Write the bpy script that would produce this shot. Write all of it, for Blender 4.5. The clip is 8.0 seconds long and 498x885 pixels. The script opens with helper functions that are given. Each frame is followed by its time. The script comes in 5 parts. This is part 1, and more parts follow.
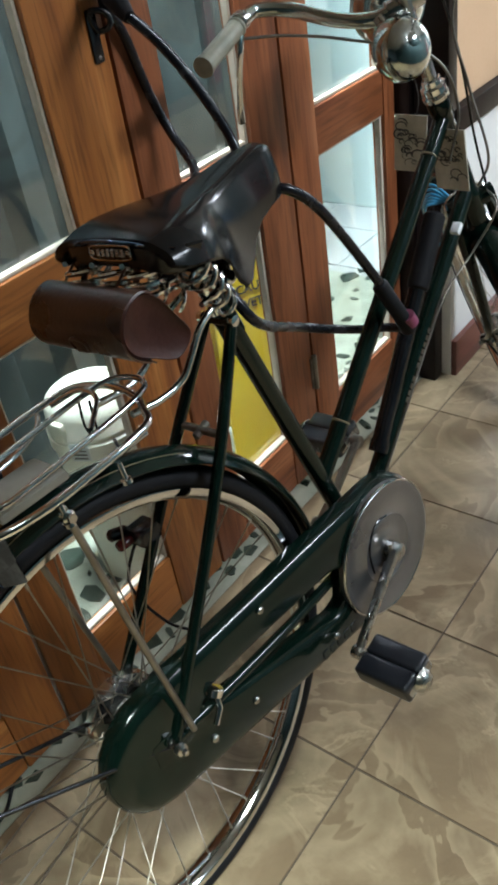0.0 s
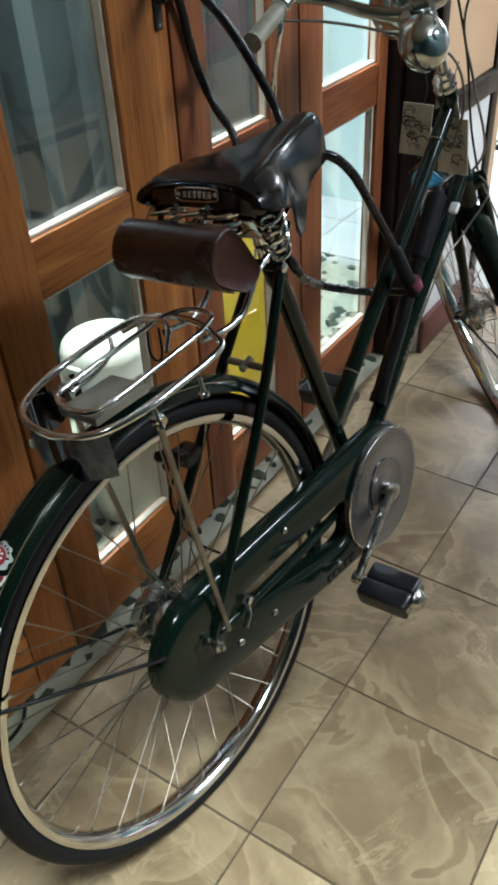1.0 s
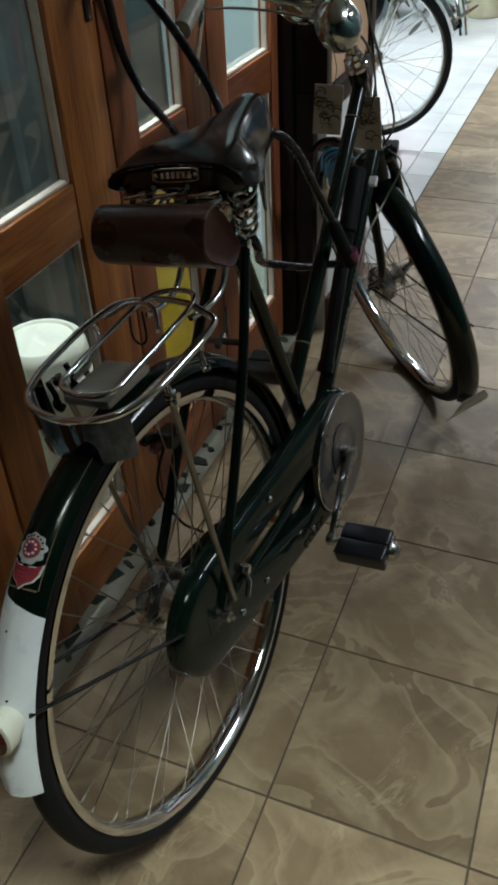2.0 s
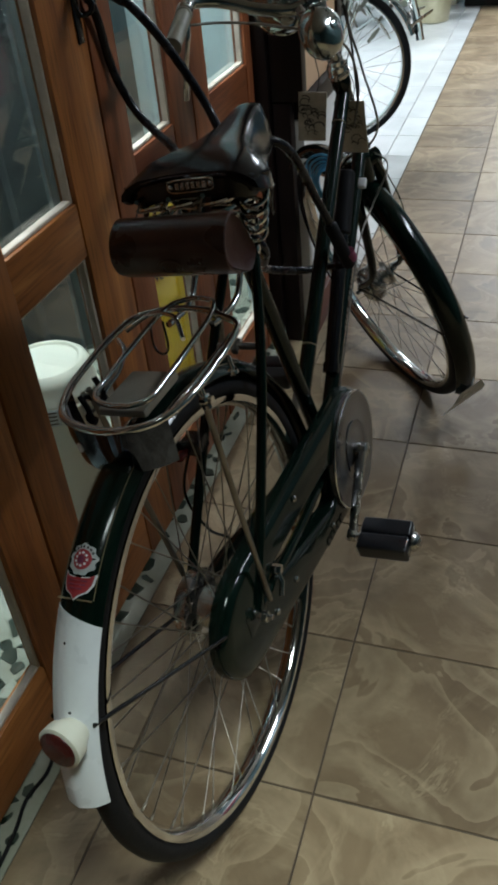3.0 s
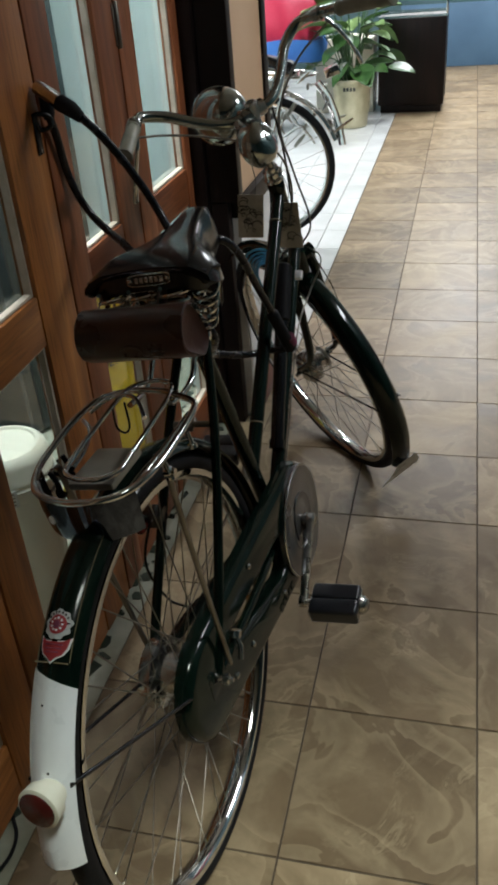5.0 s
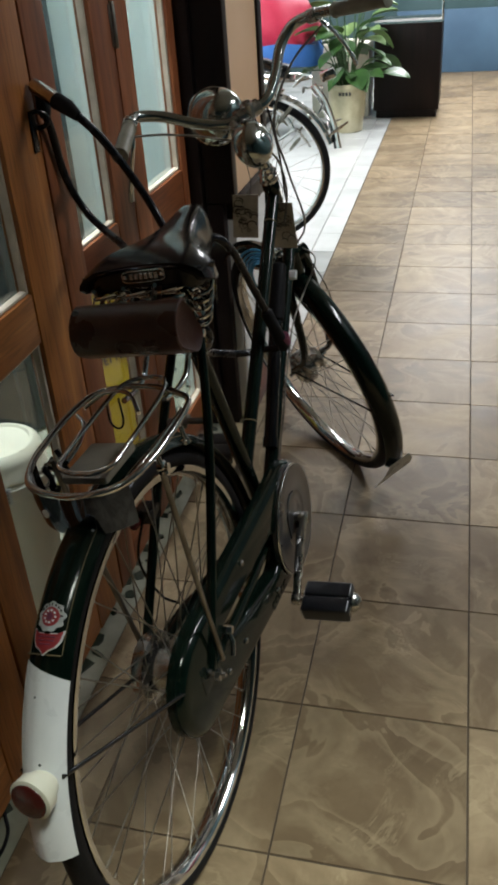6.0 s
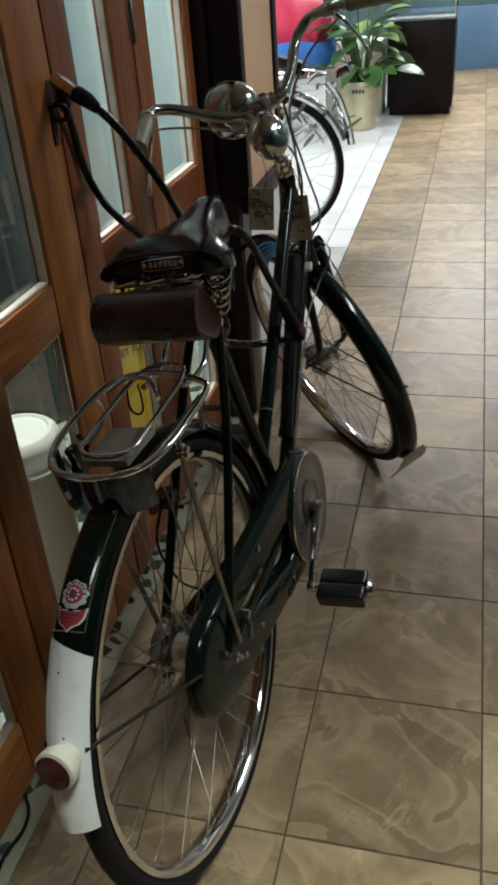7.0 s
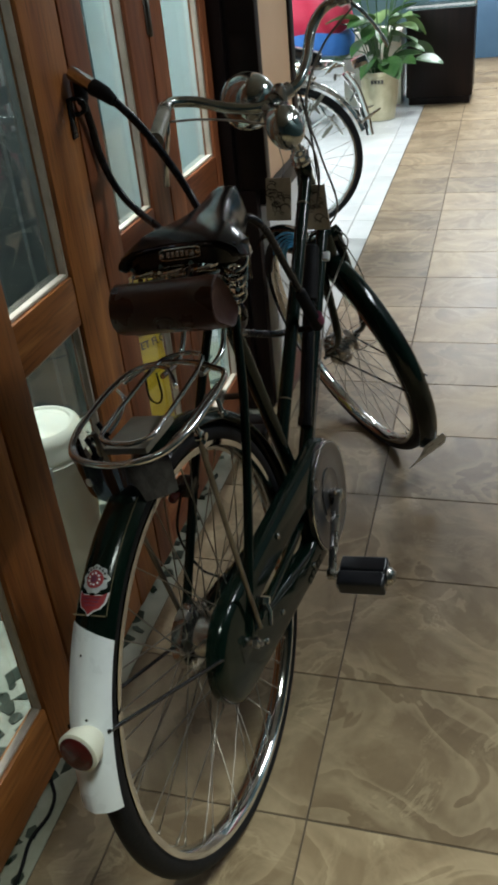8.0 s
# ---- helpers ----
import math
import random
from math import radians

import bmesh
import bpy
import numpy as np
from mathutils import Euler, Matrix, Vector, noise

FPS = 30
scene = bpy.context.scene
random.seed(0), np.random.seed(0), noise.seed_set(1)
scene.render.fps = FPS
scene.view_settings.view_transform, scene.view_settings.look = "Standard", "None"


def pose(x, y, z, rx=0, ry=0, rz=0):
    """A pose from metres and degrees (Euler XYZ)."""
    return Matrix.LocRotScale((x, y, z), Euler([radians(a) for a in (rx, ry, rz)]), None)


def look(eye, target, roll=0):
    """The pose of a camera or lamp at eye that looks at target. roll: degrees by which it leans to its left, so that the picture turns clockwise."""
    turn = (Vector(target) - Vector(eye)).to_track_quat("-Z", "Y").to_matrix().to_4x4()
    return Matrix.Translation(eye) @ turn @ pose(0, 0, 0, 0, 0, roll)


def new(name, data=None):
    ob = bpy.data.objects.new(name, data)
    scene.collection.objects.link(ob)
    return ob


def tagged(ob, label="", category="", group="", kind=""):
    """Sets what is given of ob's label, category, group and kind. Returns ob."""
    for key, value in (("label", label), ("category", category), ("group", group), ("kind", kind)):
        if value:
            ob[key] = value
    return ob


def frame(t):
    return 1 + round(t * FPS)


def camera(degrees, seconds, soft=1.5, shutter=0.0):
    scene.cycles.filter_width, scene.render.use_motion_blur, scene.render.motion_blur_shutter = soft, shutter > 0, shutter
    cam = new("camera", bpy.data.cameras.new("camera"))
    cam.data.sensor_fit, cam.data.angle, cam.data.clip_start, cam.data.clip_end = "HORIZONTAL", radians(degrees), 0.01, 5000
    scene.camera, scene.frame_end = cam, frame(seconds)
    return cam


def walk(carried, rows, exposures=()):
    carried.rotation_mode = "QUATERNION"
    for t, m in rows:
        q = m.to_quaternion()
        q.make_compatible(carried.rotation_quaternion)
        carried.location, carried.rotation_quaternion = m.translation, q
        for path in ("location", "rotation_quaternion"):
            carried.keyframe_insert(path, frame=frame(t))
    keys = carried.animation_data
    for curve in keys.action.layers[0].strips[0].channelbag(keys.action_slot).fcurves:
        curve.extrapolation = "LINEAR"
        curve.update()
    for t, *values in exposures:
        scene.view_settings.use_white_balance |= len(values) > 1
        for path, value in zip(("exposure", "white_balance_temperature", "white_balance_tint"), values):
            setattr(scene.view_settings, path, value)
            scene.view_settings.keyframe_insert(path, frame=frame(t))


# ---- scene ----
cam = camera(33.5, 8.0, soft=3.4)
PATH = [
    (0, (0.469, -0.31, 1.297), (-0.612, 0.885, 0.112), -9.9),
    (0.5, (0.453, -0.442, 1.321), (-0.562, 0.792, 0.117), -7.4),
    (1, (0.425, -0.543, 1.324), (-0.49, 0.758, 0.112), -3.3),
    (1.5, (0.353, -0.618, 1.318), (-0.352, 0.793, 0.088), -2.8),
    (1.7, (0.327, -0.642, 1.32), (-0.329, 0.794, 0.09), -2.3),
    (2.8, (0.244, -0.719, 1.318), (-0.338, 0.762, 0.106), -5.4),
    (3, (0.235, -0.723, 1.32), (-0.349, 0.768, 0.122), -6.1),
    (3.5, (0.218, -0.726, 1.316), (-0.37, 0.782, 0.14), -7.9),
    (4, (0.21, -0.745, 1.326), (-0.357, 0.778, 0.16), -7.9),
    (4.5, (0.227, -0.792, 1.358), (-0.264, 0.833, 0.3), -5.9),
    (6, (0.241, -0.826, 1.351), (-0.206, 0.828, 0.319), -4.1),
    (6.5, (0.238, -0.839, 1.344), (-0.218, 0.812, 0.312), -4.1),
    (7, (0.24, -0.857, 1.344), (-0.236, 0.79, 0.313), -4.6),
    (7.5, (0.246, -0.863, 1.342), (-0.26, 0.775, 0.311), -5.4),
    (8, (0.25, -0.87, 1.339), (-0.278, 0.757, 0.302), -6.1),
]
EXPOSURES = [(0.0, 1.17, 5650, 4), (1.0, 1.05, 5650, 4), (1.5, -0.12, 5750, 4), (4.0, -0.18, 5600, 4), (4.5, -0.1, 5900, 6), (6.5, -0.06, 6200, 8), (8.0, -0.06, 5900, 4)]
walk(cam, [(t, look(eye, target, roll)) for t, eye, target, roll in PATH], EXPOSURES)
# ---- exposure, light ----
world = bpy.data.worlds.new("world")
scene.world = world
world.use_nodes = True
world.node_tree.nodes["Background"].inputs[0].default_value = (0.55, 0.65, 0.8, 1)
world.node_tree.nodes["Background"].inputs[1].default_value = 0.02


def area_lamp(name, m, sx, sy, power, colour):
    data = bpy.data.lights.new(name, "AREA")
    data.shape, data.size, data.size_y, data.energy, data.color = "RECTANGLE", sx, sy, power, colour
    ob = new(name, data)
    ob.matrix_world = m
    return ob


area_lamp("bay_lamp", pose(-1.3, 4.3, 2.66), 0.6, 1.2, 125, (1.0, 0.98, 0.96))
# Unseen fill added on the right to light the door faces.
area_lamp("passage_lamp", pose(1.75, 1.7, 2.66), 0.3, 1.2, 46, (1.0, 0.975, 0.98))
# Unseen fill added so that the far tiles turn paler.
area_lamp("far_passage_lamp", pose(0.35, 7.4, 2.66), 0.9, 1.4, 190, (1.0, 0.98, 0.98))
# Unseen spot added for near floor and mudguard tail; its cone spares the doors.
spot = bpy.data.lights.new("near_downlight", "SPOT")
spot.energy, spot.color, spot.spot_size, spot.spot_blend, spot.shadow_soft_size = 300, (0.97, 1.0, 0.86), radians(55), 0.6, 0.28
new("near_downlight", spot).matrix_world = pose(0.66, -0.68, 2.70)
area_lamp("room_lamp", pose(-0.635, 1.0, 2.66), 0.05, 1.1, 80, (0.97, 1.0, 0.98))


# ---- materials ----
def graph(name):
    m = bpy.data.materials.new(name)
    m.use_nodes = True
    t = m.node_tree
    return m, t, t.nodes["Principled BSDF"]


def surf(name, c1, c2, rough=0.5, metal=0.0, scale=6.0, fine=60.0, bump=0.1, stretch=(1, 1, 1), rvar=0.12, coat=0.0, rand=0.0, detail=6, spec=0.5):
    """A surface with a coarse and a fine variation of colour, gloss and relief."""
    m, t, b = graph(name)
    tc = t.nodes.new("ShaderNodeTexCoord")
    mp = t.nodes.new("ShaderNodeMapping")
    mp.inputs["Scale"].default_value = stretch
    t.links.new(tc.outputs["Object"], mp.inputs["Vector"])
    src = mp.outputs[0]
    if rand:
        inf = t.nodes.new("ShaderNodeObjectInfo")
        mul = t.nodes.new("ShaderNodeMath")
        mul.operation, mul.inputs[1].default_value = "MULTIPLY", 37.0
        t.links.new(inf.outputs["Random"], mul.inputs[0])
        add = t.nodes.new("ShaderNodeVectorMath")
        t.links.new(src, add.inputs[0])
        t.links.new(mul.outputs[0], add.inputs[1])
        src = add.outputs[0]
    n1, n2 = t.nodes.new("ShaderNodeTexNoise"), t.nodes.new("ShaderNodeTexNoise")
    for n, s in ((n1, scale), (n2, fine)):
        n.inputs["Scale"].default_value, n.inputs["Detail"].default_value = s, detail
        t.links.new(src, n.inputs["Vector"])
    mix = t.nodes.new("ShaderNodeMix")
    mix.data_type, mix.blend_type = "RGBA", "MIX"
    ad = t.nodes.new("ShaderNodeMath")
    ad.operation, ad.use_clamp = "MULTIPLY_ADD", True
    t.links.new(n2.outputs["Fac"], ad.inputs[0])
    ad.inputs[1].default_value = 0.5
    mr = t.nodes.new("ShaderNodeMapRange")
    mr.inputs["From Min"].default_value, mr.inputs["From Max"].default_value = 0.32, 0.68
    mr.inputs["To Min"].default_value, mr.inputs["To Max"].default_value = -0.25, 0.75
    t.links.new(n1.outputs["Fac"], mr.inputs["Value"])
    t.links.new(mr.outputs[0], ad.inputs[2])
    t.links.new(ad.outputs[0], mix.inputs["Factor"])
    mix.inputs["A"].default_value, mix.inputs["B"].default_value = (*c1, 1), (*c2, 1)
    t.links.new(mix.outputs["Result"], b.inputs["Base Color"])
    rr = t.nodes.new("ShaderNodeMapRange")
    rr.inputs["To Min"].default_value, rr.inputs["To Max"].default_value = max(0.02, rough - rvar), rough + rvar
    t.links.new(n1.outputs["Fac"], rr.inputs["Value"])
    t.links.new(rr.outputs[0], b.inputs["Roughness"])
    b.inputs["Metallic"].default_value = metal
    b.inputs["Specular IOR Level"].default_value = spec
    if coat:
        b.inputs["Coat Weight"].default_value, b.inputs["Coat Roughness"].default_value = coat, 0.06
    if bump:
        bp = t.nodes.new("ShaderNodeBump")
        bp.inputs["Strength"].default_value, bp.inputs["Distance"].default_value = bump, 0.002
        t.links.new(n2.outputs["Fac"], bp.inputs["Height"])
        t.links.new(bp.outputs[0], b.inputs["Normal"])
    return m


def glass_mat(name, tint=(0.92, 0.97, 0.95)):
    m, t, b = graph(name)
    b.inputs["Base Color"].default_value = (*tint, 1)
    b.inputs["Roughness"].default_value = 0.01
    b.inputs["Transmission Weight"].default_value = 1.0
    b.inputs["IOR"].default_value = 1.5
    return m


def glow(name, colour, power):
    m, t, b = graph(name)
    b.inputs["Base Color"].default_value = (0.8, 0.8, 0.8, 1)
    b.inputs["Emission Color"].default_value = (*colour, 1)
    b.inputs["Emission Strength"].default_value = power
    return m


def tile_mat(name, lo, mid, hi, rough):
    """Slate-look ceramic: cleft patches with soft clouds, dark stains and thin pale wisps, another cut for every tile."""
    m, t, b = graph(name)
    tc, inf = t.nodes.new("ShaderNodeTexCoord"), t.nodes.new("ShaderNodeObjectInfo")
    mul = t.nodes.new("ShaderNodeMath")
    mul.operation, mul.inputs[1].default_value = "MULTIPLY", 53.0
    t.links.new(inf.outputs["Random"], mul.inputs[0])
    add = t.nodes.new("ShaderNodeVectorMath")
    t.links.new(tc.outputs["Object"], add.inputs[0])
    t.links.new(mul.outputs[0], add.inputs[1])

    def noise(scale, detail, twist, rough_n=0.5):
        n = t.nodes.new("ShaderNodeTexNoise")
        n.inputs["Scale"].default_value, n.inputs["Detail"].default_value = scale, detail
        n.inputs["Distortion"].default_value, n.inputs["Roughness"].default_value = twist, rough_n
        t.links.new(add.outputs[0], n.inputs["Vector"])
        return n.outputs["Fac"]

    def ramp(src, *stops):
        r = t.nodes.new("ShaderNodeValToRGB")
        e = r.color_ramp.elements
        e[0].position, e[0].color = stops[0][0], (*stops[0][1], 1)
        e[1].position, e[1].color = stops[-1][0], (*stops[-1][1], 1)
        for p, c in stops[1:-1]:
            e.new(p).color = (*c, 1)
        t.links.new(src, r.inputs[0])
        return r.outputs[0]

    def blend(fac, a, c2):
        x = t.nodes.new("ShaderNodeMix")
        x.data_type = "RGBA"
        t.links.new(fac, x.inputs["Factor"])
        t.links.new(a, x.inputs["A"])
        x.inputs["B"].default_value = (*c2, 1)
        return x.outputs["Result"]

    cloud, cleft, wisp, grain = noise(2.6, 6, 0.9, 0.6), noise(3.4, 4, 0.9, 0.5), noise(5.0, 7, 1.5, 0.62), noise(170, 4, 0)
    col = ramp(cloud, (0.3, lo), (0.5, mid), (0.72, tuple(0.5 * (p + q) for p, q in zip(mid, hi))))
    k = lambda v: (v, v, v)
    # sheets of the cleft, sharp along one side and fading along the other
    col = blend(ramp(cleft, (0.42, k(0)), (0.5, k(0.34)), (0.505, k(0.0)), (0.56, k(0.0)), (0.64, k(0.4)), (0.645, k(0.06)), (0.75, k(0))), col, hi)
    col = blend(ramp(wisp, (0.5, k(0)), (0.56, k(0.16)), (0.6, k(0.02)), (0.64, k(0.42)), (0.67, k(0.1)), (0.74, k(0.0))), col, hi)
    col = blend(ramp(wisp, (0.26, k(0.4)), (0.33, k(0.14)), (0.4, k(0))), col, tuple(0.6 * v for v in lo))
    hsv = t.nodes.new("ShaderNodeHueSaturation")
    mr = t.nodes.new("ShaderNodeMapRange")
    mr.inputs["To Min"].default_value, mr.inputs["To Max"].default_value = 0.86, 1.14
    t.links.new(inf.outputs["Random"], mr.inputs["Value"])
    t.links.new(mr.outputs[0], hsv.inputs["Value"])
    t.links.new(col, hsv.inputs["Color"])
    t.links.new(hsv.outputs[0], b.inputs["Base Color"])
    b.inputs["Specular IOR Level"].default_value = 0.24
    rr = t.nodes.new("ShaderNodeMapRange")
    rr.inputs["To Min"].default_value, rr.inputs["To Max"].default_value = rough - 0.1, rough + 0.14
    t.links.new(cloud, rr.inputs["Value"])
    t.links.new(rr.outputs[0], b.inputs["Roughness"])
    last = None
    for src, strength, dist in ((grain, 0.12, 0.002), (wisp, 0.22, 0.004), (cleft, 0.25, 0.006)):
        bp = t.nodes.new("ShaderNodeBump")
        bp.inputs["Strength"].default_value, bp.inputs["Distance"].default_value = strength, dist
        t.links.new(src, bp.inputs["Height"])
        if last:
            t.links.new(last, bp.inputs["Normal"])
        last = bp.outputs[0]
    t.links.new(last, b.inputs["Normal"])
    return m


M_TILE = tile_mat("slate_tile", (0.122, 0.085, 0.048), (0.182, 0.13, 0.074), (0.4, 0.315, 0.195), 0.38)
M_WHITE_TILE = surf("white_tile", (0.5, 0.51, 0.5), (0.62, 0.63, 0.62), 0.2, scale=3, fine=80, bump=0.04, rand=1)
M_GROUT_W = surf("pale_grout", (0.4, 0.4, 0.38), (0.5, 0.5, 0.48), 0.8, scale=9, fine=200, bump=0.2)
M_GROUT = surf("grout", (0.05, 0.035, 0.022), (0.085, 0.06, 0.038), 0.85, scale=9, fine=200, bump=0.3)
M_MOSAIC = surf("mosaic_pale", (0.3, 0.31, 0.235), (0.43, 0.44, 0.35), 0.35, scale=14, fine=120, bump=0.1)
M_SHARD = surf("mosaic_dark", (0.016, 0.026, 0.018), (0.055, 0.07, 0.05), 0.3, scale=20, fine=150, bump=0.1)


def wood_mat(name, lo, mid, hi, stretch):
    """Varnished timber: long streaked figure, fine pores, another cut and tone for every board."""
    m, t, b = graph(name)
    tc, inf, mp = t.nodes.new("ShaderNodeTexCoord"), t.nodes.new("ShaderNodeObjectInfo"), t.nodes.new("ShaderNodeMapping")
    mp.inputs["Scale"].default_value = stretch
    t.links.new(tc.outputs["Object"], mp.inputs["Vector"])
    mul = t.nodes.new("ShaderNodeMath")
    mul.operation, mul.inputs[1].default_value = "MULTIPLY", 41.0
    t.links.new(inf.outputs["Random"], mul.inputs[0])
    add = t.nodes.new("ShaderNodeVectorMath")
    t.links.new(mp.outputs[0], add.inputs[0])
    t.links.new(mul.outputs[0], add.inputs[1])

    def noise(scale, detail, twist):
        n = t.nodes.new("ShaderNodeTexNoise")
        n.inputs["Scale"].default_value, n.inputs["Detail"].default_value, n.inputs["Distortion"].default_value = scale, detail, twist
        t.links.new(add.outputs[0], n.inputs["Vector"])
        return n.outputs["Fac"]

    figure, pores, wear = noise(3.2, 5, 0.5), noise(26, 5, 0.2), noise(1.1, 3, 0.3)
    ramp = t.nodes.new("ShaderNodeValToRGB")
    e = ramp.color_ramp.elements
    e[0].position, e[0].color = 0.3, (*lo, 1)
    e[1].position, e[1].color = 0.72, (*hi, 1)
    e.new(0.5).color = (*mid, 1)
    e.new(0.57).color = (*(0.8 * p + 0.2 * q for p, q in zip(mid, lo)), 1)
    t.links.new(figure, ramp.inputs[0])
    dark = t.nodes.new("ShaderNodeMapRange")
    dark.inputs["From Min"].default_value, dark.inputs["From Max"].default_value = 0.34, 0.5
    dark.inputs["To Min"].default_value, dark.inputs["To Max"].default_value = 0.68, 1.0
    t.links.new(pores, dark.inputs["Value"])
    tone = t.nodes.new("ShaderNodeMapRange")
    tone.inputs["To Min"].default_value, tone.inputs["To Max"].default_value = 0.8, 1.22
    t.links.new(inf.outputs["Random"], tone.inputs["Value"])
    val = t.nodes.new("ShaderNodeMath")
    val.operation = "MULTIPLY"
    t.links.new(dark.outputs[0], val.inputs[0])
    t.links.new(tone.outputs[0], val.inputs[1])
    hsv = t.nodes.new("ShaderNodeHueSaturation")
    t.links.new(ramp.outputs[0], hsv.inputs["Color"])
    t.links.new(val.outputs[0], hsv.inputs["Value"])
    t.links.new(hsv.outputs[0], b.inputs["Base Color"])
    rr = t.nodes.new("ShaderNodeMapRange")
    rr.inputs["To Min"].default_value, rr.inputs["To Max"].default_value = 0.3, 0.52
    t.links.new(wear, rr.inputs["Value"])
    t.links.new(rr.outputs[0], b.inputs["Roughness"])
    b.inputs["Specular IOR Level"].default_value = 0.3
    bp = t.nodes.new("ShaderNodeBump")
    bp.inputs["Strength"].default_value, bp.inputs["Distance"].default_value = 0.12, 0.0015
    t.links.new(pores, bp.inputs["Height"])
    t.links.new(bp.outputs[0], b.inputs["Normal"])
    return m


M_WOOD_V = wood_mat("varnished_wood_upright", (0.155, 0.048, 0.012), (0.293, 0.108, 0.025), (0.45, 0.19, 0.05), (6, 6, 0.4))
M_WOOD_H = wood_mat("varnished_wood_level", (0.155, 0.048, 0.012), (0.293, 0.108, 0.025), (0.45, 0.19, 0.05), (6, 0.4, 6))
M_WOOD_RV = wood_mat("red_varnished_wood_upright", (0.132, 0.038, 0.0145), (0.26, 0.087, 0.032), (0.37, 0.14, 0.058), (6, 6, 0.4))
M_WOOD_RH = wood_mat("red_varnished_wood_level", (0.132, 0.038, 0.0145), (0.26, 0.087, 0.032), (0.37, 0.14, 0.058), (6, 0.4, 6))
M_BEAD = surf("pale_glazing_bead", (0.42, 0.36, 0.27), (0.6, 0.53, 0.43), 0.5, scale=18, fine=120)
M_POST = surf("dark_stained_wood", (0.003, 0.002, 0.002), (0.011, 0.005, 0.004), 0.45, scale=5, fine=50, stretch=(5, 5, 0.4), spec=0.2)
M_BOARD = surf("brown_board", (0.07, 0.02, 0.014), (0.15, 0.05, 0.035), 0.45, scale=5, fine=50, stretch=(5, 0.4, 5))
M_GLASS = glass_mat("window_glass")
M_ORANGE = surf("apricot_paint", (0.62, 0.40, 0.23), (0.7, 0.48, 0.3), 0.6, scale=2.5, fine=120, bump=0.08)
M_WHITE = surf("white_paint", (0.7, 0.7, 0.68), (0.8, 0.8, 0.78), 0.6, scale=2.5, fine=120, bump=0.08)
M_MINT = surf("mint_paint", (0.56, 0.68, 0.66), (0.66, 0.77, 0.76), 0.6, scale=2.5, fine=120, bump=0.08)
M_CEIL = surf("ceiling_paint", (0.42, 0.405, 0.37), (0.5, 0.485, 0.445), 0.7, scale=2, fine=90, bump=0.06)
M_TEAL = surf("teal_paint", (0.03, 0.065, 0.07), (0.05, 0.09, 0.095), 0.5, scale=2, fine=90, bump=0.06)
M_BLUE = surf("blue_paint", (0.05, 0.1, 0.165), (0.07, 0.135, 0.21), 0.5, scale=2, fine=90, bump=0.06)
M_GREEN = surf("bottle_green_enamel", (0.0022, 0.0068, 0.0046), (0.004, 0.011, 0.0074), 0.13, scale=25, fine=220, bump=0.02, rvar=0.05, spec=0.3)
M_BLACK = surf("black_enamel", (0.004, 0.004, 0.005), (0.009, 0.009, 0.01), 0.22, scale=25, fine=200, bump=0.03, spec=0.4)
M_CHROME = surf("chrome", (0.56, 0.56, 0.55), (0.68, 0.68, 0.67), 0.08, metal=1.0, scale=30, fine=220, bump=0.03, rvar=0.05)
M_DULL = surf("dull_plating", (0.36, 0.35, 0.33), (0.52, 0.51, 0.48), 0.26, metal=1.0, scale=28, fine=160, bump=0.04)
M_STEEL = surf("worn_steel", (0.14, 0.125, 0.105), (0.27, 0.25, 0.215), 0.42, metal=0.9, scale=22, fine=140, bump=0.15)
M_RUBBER = surf("tyre_rubber", (0.006, 0.006, 0.007), (0.011, 0.011, 0.012), 0.6, scale=30, fine=180, bump=0.25, spec=0.14)
M_SPOKE = surf("spoke_wire", (0.27, 0.24, 0.19), (0.44, 0.4, 0.33), 0.34, metal=1.0, scale=60, fine=300, bump=0)
M_LEATHER = surf("black_leather", (0.008, 0.008, 0.008), (0.01, 0.0095, 0.009), 0.17, scale=14, fine=190, bump=0.04, rvar=0.05, spec=0.14)
M_BROWN = surf("brown_leather", (0.03, 0.0105, 0.006), (0.066, 0.025, 0.014), 0.3, scale=14, fine=170, bump=0.2, spec=0.5)
M_WHITE_EN = surf("white_enamel", (0.74, 0.765, 0.78), (0.83, 0.85, 0.86), 0.28, scale=12, fine=90, bump=0.05, coat=0.3)
M_RED_LENS = surf("red_lens", (0.05, 0.005, 0.005), (0.09, 0.009, 0.008), 0.22, scale=60, fine=300, bump=0.3)
M_RED = surf("red_paint", (0.26, 0.022, 0.028), (0.36, 0.04, 0.045), 0.45, scale=10, fine=80)
M_GOLD = surf("gold_line", (0.13, 0.1, 0.055), (0.2, 0.16, 0.09), 0.45, scale=30, fine=80, bump=0)
M_CREAM = surf("cream_plastic", (0.66, 0.65, 0.52), (0.75, 0.74, 0.62), 0.42, scale=8, fine=90, bump=0.06)
M_GRIP = surf("aged_grip", (0.17, 0.165, 0.12), (0.29, 0.275, 0.21), 0.5, scale=18, fine=120, bump=0.15)
M_YELLOW = surf("yellow_plastic", (0.66, 0.47, 0.02), (0.75, 0.55, 0.03), 0.45, scale=8, fine=90, bump=0.05)
M_PAPER = surf("printed_card", (0.36, 0.33, 0.25), (0.54, 0.5, 0.4), 0.6, scale=22, fine=90, bump=0.1)
M_INK = surf("dark_print", (0.02, 0.02, 0.02), (0.06, 0.055, 0.05), 0.6, scale=30, fine=100, bump=0)
M_CABLE = surf("cable_jacket", (0.006, 0.006, 0.008), (0.012, 0.012, 0.015), 0.26, scale=20, fine=160, bump=0.04, spec=0.28)
